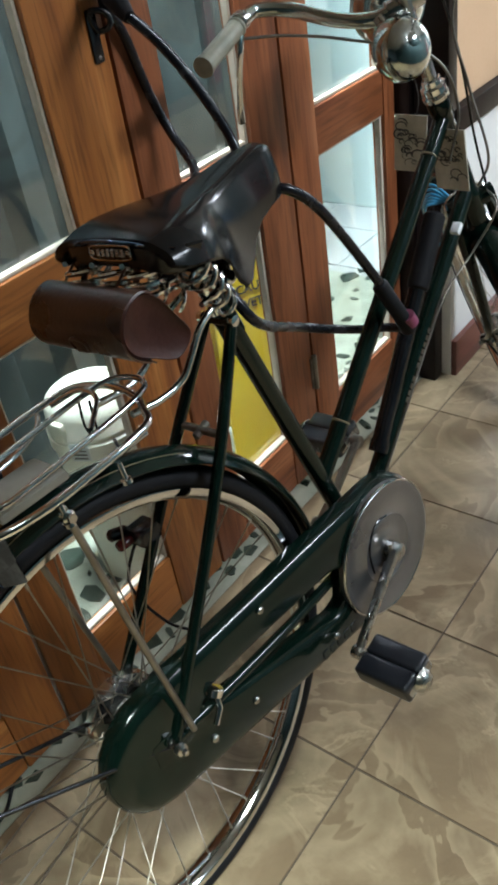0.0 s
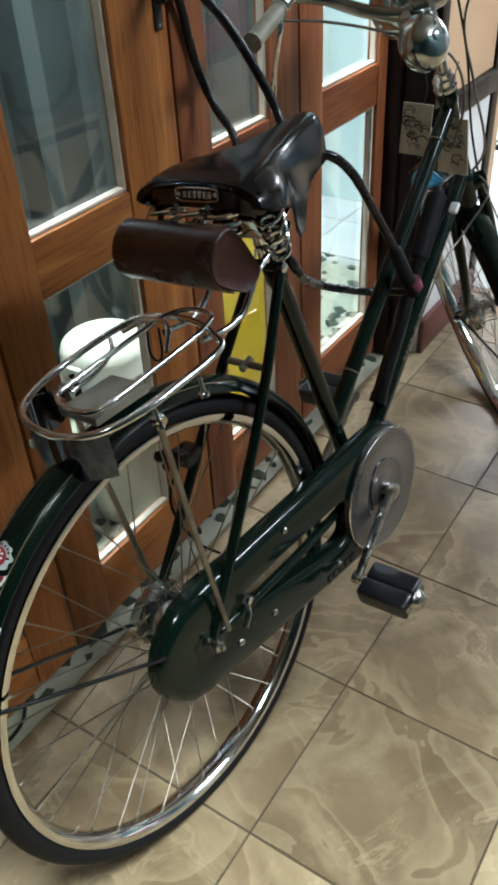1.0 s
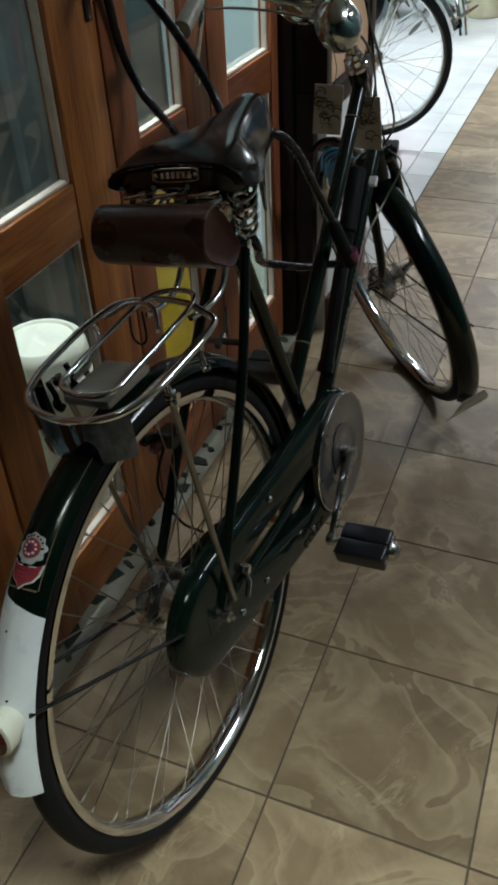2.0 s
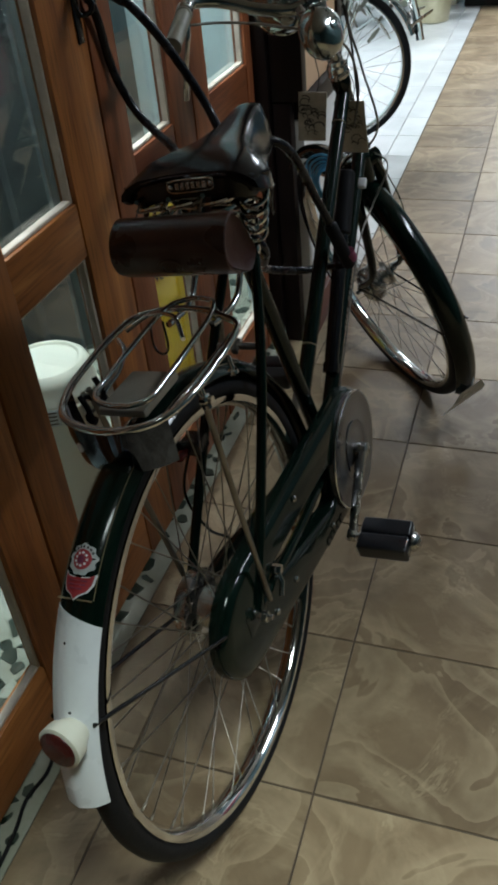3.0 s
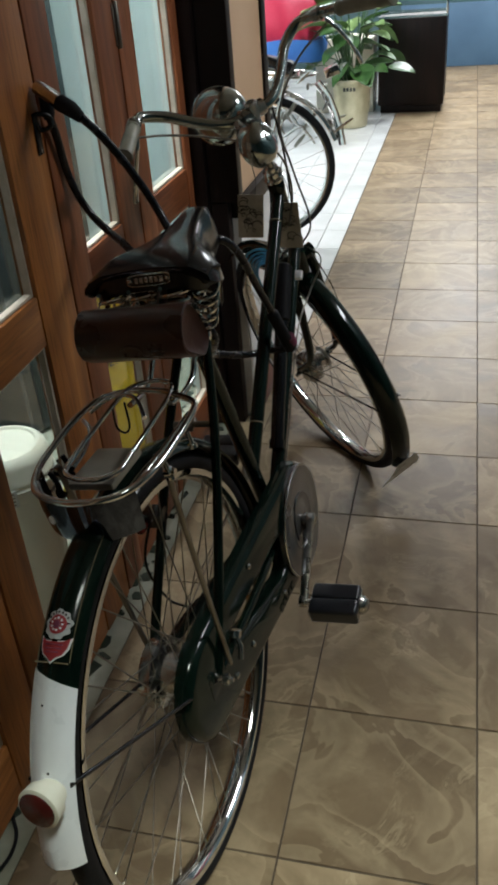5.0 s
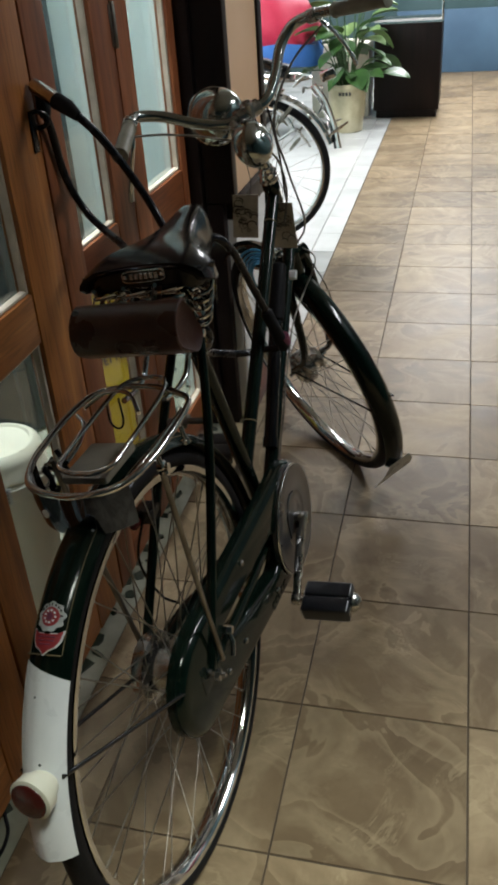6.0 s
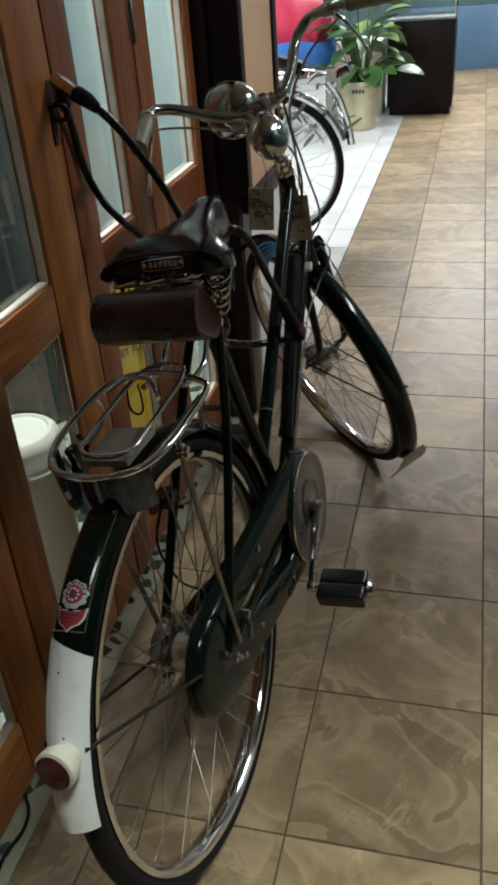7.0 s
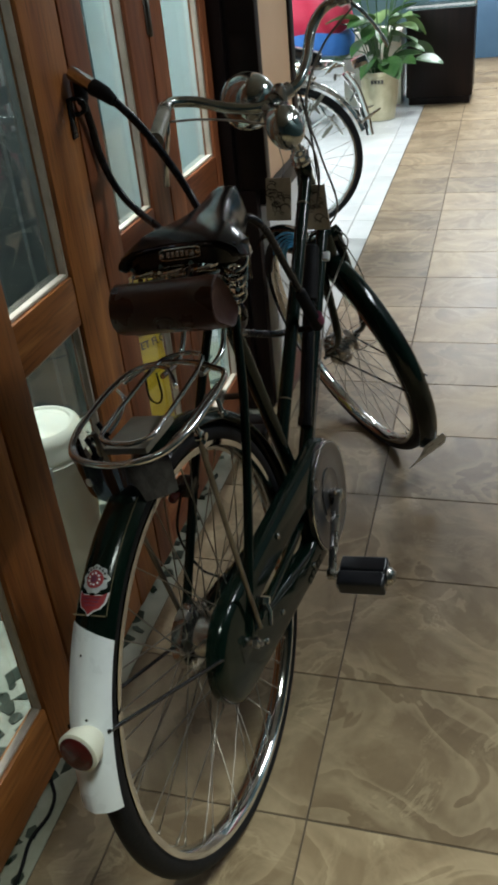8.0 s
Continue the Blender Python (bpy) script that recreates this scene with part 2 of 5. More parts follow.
M_PINK = surf("faded_pink_label", (0.12, 0.02, 0.05), (0.2, 0.04, 0.09), 0.5, scale=30, fine=90)
M_POT = surf("glazed_pot", (0.42, 0.38, 0.24), (0.55, 0.5, 0.34), 0.35, scale=10, fine=60, bump=0.15)
M_SOIL = surf("soil", (0.02, 0.013, 0.009), (0.05, 0.034, 0.022), 0.9, scale=20, fine=90, bump=0.6)
M_LEAF = surf("leaf", (0.02, 0.06, 0.015), (0.055, 0.125, 0.03), 0.38, scale=6, fine=60, bump=0.1, rand=1)
M_LEAF_PALE = surf("leaf_pale", (0.09, 0.17, 0.05), (0.17, 0.27, 0.09), 0.4, scale=6, fine=60, bump=0.1, rand=1)
M_TARP = surf("red_tarpaulin", (0.34, 0.015, 0.045), (0.45, 0.03, 0.07), 0.42, scale=5, fine=60, bump=0.3)
M_TARP_BLUE = surf("blue_tarpaulin", (0.03, 0.11, 0.36), (0.05, 0.16, 0.45), 0.42, scale=5, fine=60, bump=0.3)
M_MESHCORE = surf("grey_board", (0.15, 0.14, 0.11), (0.23, 0.212, 0.165), 0.35, scale=12, fine=90, bump=0.1)
M_FLAP = surf("pale_plastic_flap", (0.42, 0.45, 0.45), (0.56, 0.59, 0.58), 0.3, scale=14, fine=90, bump=0.1)
M_BLUEWIRE = surf("blue_wire", (0.03, 0.2, 0.4), (0.06, 0.3, 0.5), 0.4, scale=20, fine=90, bump=0)
M_MAROON = surf("maroon_paint", (0.16, 0.015, 0.03), (0.22, 0.025, 0.045), 0.4, scale=3, fine=90)
M_AGED = surf("aged_chrome", (0.36, 0.385, 0.365), (0.5, 0.53, 0.505), 0.15, metal=1.0, scale=24, fine=180, bump=0.08, rvar=0.08)
# Chrome with dark bluish reflected surroundings put into its base colour.
M_BAND = surf("chrome_dark_reflection", (0.055, 0.066, 0.1), (0.075, 0.088, 0.125), 0.04, metal=1.0, scale=8, fine=60, bump=0.0, rvar=0.02)
M_DISC = surf("grey_cover_metal", (0.2, 0.2, 0.205), (0.27, 0.27, 0.275), 0.3, metal=0.85, scale=9, fine=160, bump=0.05, rvar=0.08)
M_PEDAL = surf("polished_rubber", (0.006, 0.007, 0.01), (0.011, 0.012, 0.016), 0.3, scale=20, fine=160, bump=0.06, spec=0.5)
M_COIL = surf("bright_spring_wire", (0.7, 0.69, 0.66), (0.84, 0.83, 0.8), 0.16, metal=1.0, scale=40, fine=200, bump=0.03, rvar=0.06)
M_GUSSET = surf("red_brown_leather", (0.03, 0.0098, 0.007), (0.056, 0.0195, 0.0125), 0.5, scale=14, fine=170, bump=0.25, spec=0.2)
M_HUB = surf("polished_hub", (0.46, 0.45, 0.43), (0.64, 0.63, 0.6), 0.25, metal=1.0, scale=18, fine=160, bump=0.05)
M_GLOW = glow("lamp_diffuser", (1.0, 0.97, 0.92), 5.0)


# ---- mesh helpers ----
V = Vector


def part(name, bm, material, parent=None, label="", smooth=True):
    me = bpy.data.meshes.new(name)
    bmesh.ops.recalc_face_normals(bm, faces=bm.faces[:])
    bm.to_mesh(me)
    bm.free()
    if smooth:
        me.shade_smooth()
        me.set_sharp_from_angle(angle=radians(38))
    me.materials.append(material)
    ob = new(name, me)
    if parent:
        ob.parent = parent
    if label:
        ob["label"] = label
    return ob


def thing(name, m, label, category, group=""):
    ob = new(name)
    ob.matrix_world = m
    ob.empty_display_size = 0.05
    return tagged(ob, label, category, group)


def spline(pts, n=8, closed=False):
    """Catmull-Rom through the points."""
    p = [V(q) for q in pts]
    out = []
    k = len(p)
    for i in range(k if closed else k - 1):
        a, b, c, d = (p[(i - 1) % k] if closed or i else p[0] * 2 - p[1]), p[i], p[(i + 1) % k], (p[(i + 2) % k] if closed or i + 2 < k else p[-1] * 2 - p[-2])
        for j in range(n):
            t = j / n
            out.append(0.5 * (2 * b + (c - a) * t + (2 * a - 5 * b + 4 * c - d) * t * t + (3 * b - a - 3 * c + d) * t ** 3))
    if not closed:
        out.append(p[-1])
    return out


def sweep(pts, r, seg=10, closed=False, bm=None, flat=1.0):
    """A round bar along points; r is one radius or one for each point."""
    bm = bm or bmesh.new()
    p = [V(q) for q in pts]
    k = len(p)
    rs = r if isinstance(r, (list, tuple)) else [r] * k
    tang = [((p[(i + 1) % k] if closed or i + 1 < k else p[i]) - (p[(i - 1) % k] if closed or i else p[i])).normalized() for i in range(k)]
    side = tang[0].orthogonal().normalized()
    rings = []
    for i in range(k):
        side = (side - tang[i] * side.dot(tang[i])).normalized()
        up = tang[i].cross(side)
        rings.append([bm.verts.new(p[i] + (side * math.cos(a) + up * math.sin(a) * flat) * rs[i]) for a in (2 * math.pi * j / seg for j in range(seg))])
    for i in range(k if closed else k - 1):
        a, b = rings[i], rings[(i + 1) % k]
        shift = 0
        if closed and i == k - 1:
            shift = min(range(seg), key=lambda s: (a[0].co - b[s].co).length)
        for j in range(seg):
            bm.faces.new((a[j], a[(j + 1) % seg], b[(j + 1 + shift) % seg], b[(j + shift) % seg]))
    if not closed:
        bm.faces.new(rings[0][::-1])
        bm.faces.new(rings[-1])
    return bm


def lathe(profile, base, axis, seg=32, bm=None, ends=True):
    """Turns (radius, height) pairs about the axis."""
    bm = bm or bmesh.new()
    axis, base = V(axis).normalized(), V(base)
    s = axis.orthogonal().normalized()
    u = axis.cross(s)
    rings = [[bm.verts.new(base + axis * h + (s * math.cos(2 * math.pi * j / seg) + u * math.sin(2 * math.pi * j / seg)) * max(r, 1e-5)) for j in range(seg)] for r, h in profile]
    for a, b in zip(rings, rings[1:]):
        for j in range(seg):
            bm.faces.new((a[j], a[(j + 1) % seg], b[(j + 1) % seg], b[j]))
    if ends:
        bm.faces.new(rings[0][::-1])
        bm.faces.new(rings[-1])
    return bm


def ring(profile, centre, axis, radius, seg=96, bm=None):
    """A closed section (out, across) carried round a circle."""
    bm = bm or bmesh.new()
    axis, centre = V(axis).normalized(), V(centre)
    s = V((0, 1, 0)) if abs(axis.y) < 0.9 else V((1, 0, 0))
    s = (s - axis * s.dot(axis)).normalized()
    u = axis.cross(s)
    rings = []
    for j in range(seg):
        d = s * math.cos(2 * math.pi * j / seg) + u * math.sin(2 * math.pi * j / seg)
        rings.append([bm.verts.new(centre + d * (radius + o) + axis * c) for o, c in profile])
    n = len(profile)
    for j in range(seg):
        a, b = rings[j], rings[(j + 1) % seg]
        for i in range(n):
            bm.faces.new((a[i], a[(i + 1) % n], b[(i + 1) % n], b[i]))
    return bm


def box(lo, hi, bevel=0.004, bm=None, seg=2):
    bm = bm or bmesh.new()
    lo, hi = V(lo), V(hi)
    vs = [bm.verts.new((x, y, z)) for x in (lo.x, hi.x) for y in (lo.y, hi.y) for z in (lo.z, hi.z)]
    es = set()
    for q in ((0, 1, 3, 2), (4, 6, 7, 5), (0, 4, 5, 1), (2, 3, 7, 6), (0, 2, 6, 4), (1, 5, 7, 3)):
        f = bm.faces.new([vs[i] for i in q])
        es.update(f.edges)
    if bevel:
        bmesh.ops.bevel(bm, geom=list(es), offset=bevel, segments=seg, affect="EDGES", profile=0.6)
    return bm


def loft(sections, bm=None, caps=True, closed=True):
    bm = bm or bmesh.new()
    rows = [[bm.verts.new(q) for q in s] for s in sections]
    n = len(rows[0])
    for a, b in zip(rows, rows[1:]):
        for j in range(n if closed else n - 1):
            bm.faces.new((a[j], a[(j + 1) % n], b[(j + 1) % n], b[j]))
    if caps:
        bm.faces.new(rows[0][::-1])
        bm.faces.new(rows[-1])
    return bm


def moved(bm, m):
    bmesh.ops.transform(bm, matrix=m, verts=bm.verts[:])
    return bm


# ---- setting ----
S = 1.0 / 3.0
FACE, GLASS_X = -0.49, -0.517


def structure(ob, label, category):
    return tagged(ob, label, category, kind="structure")


bed = box((-0.447, -3.0, -0.06), (2.6, 9.3, -0.0022), 0)
floor = structure(part("floor", bed, M_GROUT, smooth=False), "corridor floor of slate-look square ceramic tiles", "floor")
bed = box((-3.2, -3.0, -0.06), (-0.449, 1.96, -0.004), 0)
mosaic_floor = structure(part("floor_mosaic", bed, M_MOSAIC, smooth=False), "pale broken-marble mosaic floor with dark chips", "floor")
bed = box((-3.2, 1.962, -0.06), (-0.449, 9.3, -0.006), 0)
white_floor = structure(part("floor_white", bed, M_GROUT_W, smooth=False), "white tiled floor beside the corridor", "floor")

wall = box((2.2, -3.0, 0), (2.32, 9.3, 2.8), 0)
structure(part("wall_east", wall, M_TEAL, smooth=False), "plain dark painted corridor wall", "wall")
east_door = structure(part("door_east", box((2.16, 4.0, 0), (2.198, 4.88, 2.1), 0.005), M_MAROON), "plain maroon painted door in the corridor wall", "door")
part("white_panel", box((2.155, 4.9, 0.15), (2.198, 5.4, 2.0), 0.004), M_WHITE, east_door, "white painted panel beside the door")
wall = box((-3.2, -3.12, 0), (2.72, -3.002, 2.8), 0)
structure(part("wall_south", wall, M_TEAL, smooth=False), "plain dark painted wall", "wall")
wall = box((-3.2, 9.3, 0), (2.72, 9.42, 2.8), 0)
wall_north = structure(part("wall_north", wall, M_TEAL, smooth=False), "dark teal painted end wall with blue dado", "wall")
wall = box((-0.5, 9.27, 0.002), (2.598, 9.298, 0.62), 0.004)
part("dado", wall, M_BLUE, wall_north, "blue painted lower wall")
# Invented white area above view, for a pale reflection in the far tiles.
part("upper_paint", box((-3.198, 9.285, 1.02), (2.598, 9.298, 2.798), 0.002), M_WHITE, wall_north, "added unseen white upper wall, reflected in the far floor")
wall = box((-3.32, -3.0, 0), (-3.202, 9.3, 2.8), 0)
structure(part("wall_west", wall, M_MINT, smooth=False), "pale mint painted wall", "wall")
wall = box((-3.2, -3.0, 2.8), (2.6, 9.3, 2.9), 0)
structure(part("ceiling", wall, M_CEIL, smooth=False), "plain off-white ceiling", "ceiling")
# wall that closes the glazed room towards the parking bay
wall = box((-3.2, 2.50, 0), (-0.62, 2.6, 2.8), 0.002)
structure(part("wall_partition", wall, M_MINT, smooth=False), "pale mint partition wall of the glazed room", "wall")

wall = box((-0.56, 1.502, 0.722), (-0.382, 1.9, 2.8), 0.002)
orange = structure(part("wall_pillar", wall, M_ORANGE, smooth=False), "apricot painted pillar over a white dado", "wall")
part("dado", box((-0.56, 1.502, 0.0), (-0.380, 1.9, 0.66), 0.002), M_WHITE, orange, "white painted lower wall")
part("rail", box((-0.56, 1.502, 0.662), (-0.362, 1.9, 0.72), 0.006), M_POST, orange, "dark brown dado rail")
structure(part("baseboard", box((-0.379, 1.503, 0.0), (-0.363, 1.9, 0.11), 0.004), M_BOARD), "reddish brown wooden baseboard", "baseboard")
structure(part("wall_bay", box((-0.64, 1.902, 0), (-0.565, 2.6, 2.8), 0.002), M_ORANGE, smooth=False), "apricot painted wall of the white bay", "wall")
structure(part("wall_lining", box((-0.66, 1.70, 0), (-0.642, 2.498, 2.8), 0), M_MINT, smooth=False), "mint painted inner wall beside the post", "wall")
structure(part("wall_lining_end", box((-0.58, 1.502, 0), (-0.562, 1.698, 2.8), 0), M_MINT, smooth=False), "mint painted back of the pillar", "wall")
structure(part("trim_post", box((-0.528, 1.44, 0.0), (-0.455, 1.5, 2.75), 0.006), M_POST), "dark stained wooden door post", "post")
jamb = box((-0.453, 1.455, 0.72), (-0.366, 1.5, 2.75), 0.005)
box((-0.453, 1.457, 0.0), (-0.403, 1.5, 0.719), 0.005, jamb)
structure(part("trim_jamb", jamb, M_POST), "black jamb board on the pillar", "post")
structure(part("trim_corner_post", box((-0.46, 1.902, 0.0), (-0.374, 1.955, 2.75), 0.005), M_POST), "dark corner post at the pillar edge", "post")
structure(part("trim_lintel", box((-0.58, -1.8, 2.10), (-0.47, 1.438, 2.8), 0.004), M_WOOD_H), "varnished wood panel over the doors", "lintel")


def door_leaf(name, y0, y1, p0, p1, label, upright=M_WOOD_V, level=M_WOOD_H):
    """A glazed leaf: two stiles, three rails, two panes, each pane with pale beads."""
    th = 0.036
    x0, x1 = FACE - th, FACE
    root = thing(name, pose(0, 0, 0), label, "door")
    root["kind"] = "structure"
    z0, z1 = 0.012, 2.09
    rails = ((z0, 0.155), (0.737, 0.833), (1.97, z1))
    part("stile", box((x0, y0 + 0.002, z0), (x1, p0, z1), 0.004), upright, root)
    part("stile", box((x0, p1, z0), (x1, y1 - 0.002, z1), 0.004), upright, root)
    for a, b in rails:
        part("rail", box((x0 + 0.001, p0 + 0.0005, a), (x1 - 0.002, p1 - 0.0005, b), 0.004), level, root)
    for a, b in ((rails[0][1], rails[1][0]), (rails[1][1], rails[2][0])):
        pane = part("pane", box((GLASS_X - 0.002, p0 - 0.004, a - 0.004), (GLASS_X + 0.002, p1 + 0.004, b + 0.004), 0), M_GLASS, root, "clear glass pane", smooth=False)
        pane.visible_shadow = False
        w = 0.007
        for lo, hi in (((p0, a), (p0 + w, b)), ((p1 - w, a), (p1, b)), ((p0 + w, a), (p1 - w, a + w)), ((p0 + w, b - w), (p1 - w, b))):
            part("bead", box((GLASS_X + 0.003, lo[0], lo[1]), (FACE - 0.009, hi[0], hi[1]), 0.0015, seg=1), M_BEAD, pane, "pale glazing bead")
    return root


door_leaf("door_1", -0.335, 0.13, -0.235, 0.026, "varnished wooden glazed folding door leaf, closed")
door_leaf("door_2", 0.132, 0.6, 0.232, 0.462, "varnished wooden glazed door leaf holding the cable lock")
door_leaf("door_3", 0.602, 1.013, 0.698, 0.9, "varnished wooden glazed leaf before the yellow sign", M_WOOD_RV, M_WOOD_RH)
leaf = door_leaf("door_4", 1.015, 1.438, 1.113, 1.388, "varnished wooden glazed leaf beside the dark post", M_WOOD_RV, M_WOOD_RH)
door_leaf("door_5", -0.8, -0.337, -0.7, -0.435, "varnished wooden glazed folding door leaf, closed")
door_leaf("door_6", -1.27, -0.802, -1.17, -0.9, "varnished wooden glazed folding door leaf, closed")
wall = box((-0.6, -3.0, 0), (-0.48, -1.272, 2.8), 0.003)
structure(part("wall_side", wall, M_ORANGE, smooth=False), "apricot painted wall beside the doors", "wall")
for z in (0.27, 1.22):
    hinge = lathe([(0.005, -0.045), (0.0065, -0.043), (0.0065, 0.043), (0.005, 0.045)], (FACE + 0.003, 1.014, z), (0, 0, 1), 10)
    box((FACE - 0.001, 1.0, z - 0.04), (FACE + 0.0025, 1.028, z + 0.04), 0.001, hinge, 1)
    part("hinge", hinge, M_STEEL, leaf, "dark worn steel hinge")


def ceiling_lamp(m, label):
    root = thing("ceiling_light", m, label, "lamp", "ceiling lights")
    part("body", box((-0.11, -0.64, 0.06), (0.11, 0.64, 0.135), 0.012), M_WHITE, root)
    part("diffuser", box((-0.09, -0.6, 0.035), (0.09, 0.6, 0.058), 0.01), M_GLOW, root)


ceiling_lamp(pose(-1.3, 4.3, 2.665), "white ceiling batten lamp over the white bay, lit")
# Invented batten for the door fill, out of view.
ceiling_lamp(pose(1.75, 1.7, 2.665), "added unseen batten lamp right of the corridor, lights the doors")
# Invented batten for the far floor fill, out of view.
ceiling_lamp(pose(0.35, 7.4, 2.665), "added unseen batten lamp at the corridor end, brightens the far floor")
# Invented fixture, drawn out of view where the added spot hangs.
added_downlight = thing("added_downlight", pose(0.66, -0.68, 2.798), "added unseen round white downlight for the near fill spot, lit", "lamp")
part("trim_ring", lathe([(0.078, -0.001), (0.1, -0.002), (0.102, -0.008), (0.095, -0.014), (0.08, -0.012)], (0, 0, 0), (0, 0, 1), 40), M_WHITE, added_downlight)
part("lens", lathe([(0.077, -0.002), (0.06, -0.004), (0.0, -0.005)], (0, 0, 0), (0, 0, 1), 32), M_GLOW, added_downlight)
ceiling_lamp(pose(-0.70, 1.0, 2.665), "white ceiling batten lamp in the glazed room, lit")

# ---- the bicycle ----
RIGHT = V((0.988, -0.075, 0.135)).normalized()
AHEAD = V((0.0757, 0.9971, 0.0)).normalized()
UP = RIGHT.cross(AHEAD)
HUB = V((-0.147, 0.066, 0.350))
BASE = HUB - UP * 0.355
BIKE = Matrix(((RIGHT.x, AHEAD.x, UP.x, BASE.x), (RIGHT.y, AHEAD.y, UP.y, BASE.y), (RIGHT.z, AHEAD.z, UP.z, BASE.z), (0, 0, 0, 1)))
STEER_AT, STEER_DEG, HEAD_DEG = V((0, 0.885, 0.945)), 46.0, 70.0
STEER_AXIS = V((0, -math.cos(radians(HEAD_DEG)), math.sin(radians(HEAD_DEG))))
STEER = Matrix.Translation(STEER_AT) @ Matrix.Rotation(radians(STEER_DEG), 4, STEER_AXIS) @ Matrix.Translation(-STEER_AT)
FRONT = V((0, 1.215, 0.355))
REAR = V((0, 0, 0.355))
BB = V((0, 0.486, 0.313))
EYE4 = Matrix.Identity(4)

bike = thing("bicycle", BIKE, "dark green vintage step-through bicycle leaning on the doors", "bicycle")


def wheel(name, centre, m, parent, label, spokes=36, hub_r=0.022, rim_mat=M_CHROME, R=0.355, phase=0.0):
    """Tyre, rim, hub and crossed spokes about the x axis; one object for each spoke."""
    rot = m @ Matrix.Translation(centre)
    tr = 0.0185
    prof = [(tr * math.cos(a) * (1.0 if math.cos(a) > 0 else 0.8), tr * math.sin(a)) for a in (2 * math.pi * j / 14 for j in range(14))]
    tyre = part(name, moved(ring(prof, (0, 0, 0), (1, 0, 0), R - tr), rot), M_RUBBER, parent, label)
    k = R - 0.355
    prof = [(0.326 + k, 0.0165), (0.322 + k, 0.0172), (0.3165 + k, 0.0165), (0.3125 + k, 0.012), (0.3085 + k, 0.004), (0.3085 + k, -0.004), (0.3125 + k, -0.012), (0.3165 + k, -0.0165), (0.322 + k, -0.0172), (0.326 + k, -0.0165), (0.318 + k, -0.012), (0.318 + k, 0.012)]
    part("rim", moved(ring(prof, (0, 0, 0), (1, 0, 0), 0.0), rot), rim_mat, tyre, "bright chromed rim")
    hw = 0.033
    prof = [(0.006, -0.062), (0.006, -hw - 0.008), (hub_r + 0.012, -hw - 0.006), (hub_r + 0.013, -hw), (hub_r, -hw + 0.005), (hub_r * 0.88, 0), (hub_r, hw - 0.005), (hub_r + 0.012, hw), (hub_r + 0.012, hw + 0.004), (0.008, hw + 0.008), (0.006, 0.062)]
    part("hub", moved(lathe(prof, (0, 0, 0), (1, 0, 0), 28), rot), M_HUB, tyre, "plated hub shell with flanges")
    # a spoke of each kind, then shared meshes turned about the axle
    kinds = []
    for side in (-1, 1):
        for lean in (-1, 1):
            a = lean * radians(62)
            p = V((side * (hw - 0.002), (hub_r + 0.008) * math.cos(a), (hub_r + 0.008) * math.sin(a)))
            q = V((side * 0.004, 0.312 + k, 0.0))
            bm = sweep([p, q - (q - p).normalized() * 0.014, q - (q - p).normalized() * 0.0135, q], [0.00105, 0.00105, 0.0021, 0.0021], 6)
            kinds.append(bm)
    meshes = []
    for bm in kinds:
        me = bpy.data.meshes.new("spoke")
        bm.to_mesh(me)
        bm.free()
        me.shade_smooth()
        me.materials.append(M_SPOKE)
        meshes.append(me)
    for i in range(spokes):
        ob = new("spoke", meshes[(0, 2, 1, 3)[i % 4]])
        ob.parent = tyre
        ob.matrix_local = rot @ Matrix.Rotation(2 * math.pi * i / spokes + phase, 4, "X")
    return tyre


def mudguard(name, centre, a0, a1, m, parent, material, radius=0.387, half=0.0275, depth=0.017, label="", n=48, cut=0.0):
    """A rolled blade from angle a0 to a1, seen from the axle, 0 straight ahead, 90 up."""
    rows = []
    th = 0.0011
    c = V(centre)
    cs = []
    for j in range(13):
        x = -1 + 2 * j / 12
        cs.append((x * half, radius - depth * (abs(x) ** 2.4) + (0.0015 * math.exp(-(x / 0.14) ** 2))))
    loop = cs + [(x * 0.985, r - th * 1.6) for x, r in cs[::-1]]
    for i in range(n + 1):
        row = []
        for x, r in loop:
            # a slanted upper edge, if it has one
            a = radians(a0 + (a1 - a0) * i / n + cut * x / half * (1 - i / n))
            row.append(c + V((x, r * math.cos(a), r * math.sin(a))))
        rows.append(row)
    return part(name, moved(loft(rows), m), material, parent, label)


def strip(centre, x, w, r0, a0, a1, n=24, lift=0.0006):
    """A thin line laid on a rolled blade."""
    c = V(centre)
    rows = []
    for i in range(n + 1):
        a = radians(a0 + (a1 - a0) * i / n)
        d = V((0, math.cos(a), math.sin(a)))
        rows.append([c + d * r0 + V((x - w, 0, 0)), c + d * (r0 + lift) + V((x - w, 0, 0)), c + d * (r0 + lift) + V((x + w, 0, 0)), c + d * r0 + V((x + w, 0, 0))])
    return loft(rows)


def rod(name, pts, r, material, parent, label="", seg=10, m=EYE4, n=8):
    p = spline(pts, n) if len(pts) > 2 else pts
    return part(name, moved(sweep(p, r, seg), m), material, parent, label)


# frame
def head(u):
    return V((0, 0.885 + (0.945 - u) * math.cos(radians(HEAD_DEG)) / math.sin(radians(HEAD_DEG)), u))


rod("seat_tube", [V((0, 0.322, 0.845)), BB], 0.0145, M_GREEN, bike, seg=18)
tt = rod("top_tube", [head(0.885), V((0, 0.436, 0.467))], 0.0143, M_GREEN, bike, "dark green upper frame tube with gold rings", seg=18)
dt = rod("down_tube", [head(0.748), BB], 0.0148, M_GREEN, bike, "dark green down tube with pale lettering marks", seg=18)
d = (V((0, 0.436, 0.467)) - head(0.885)).normalized()
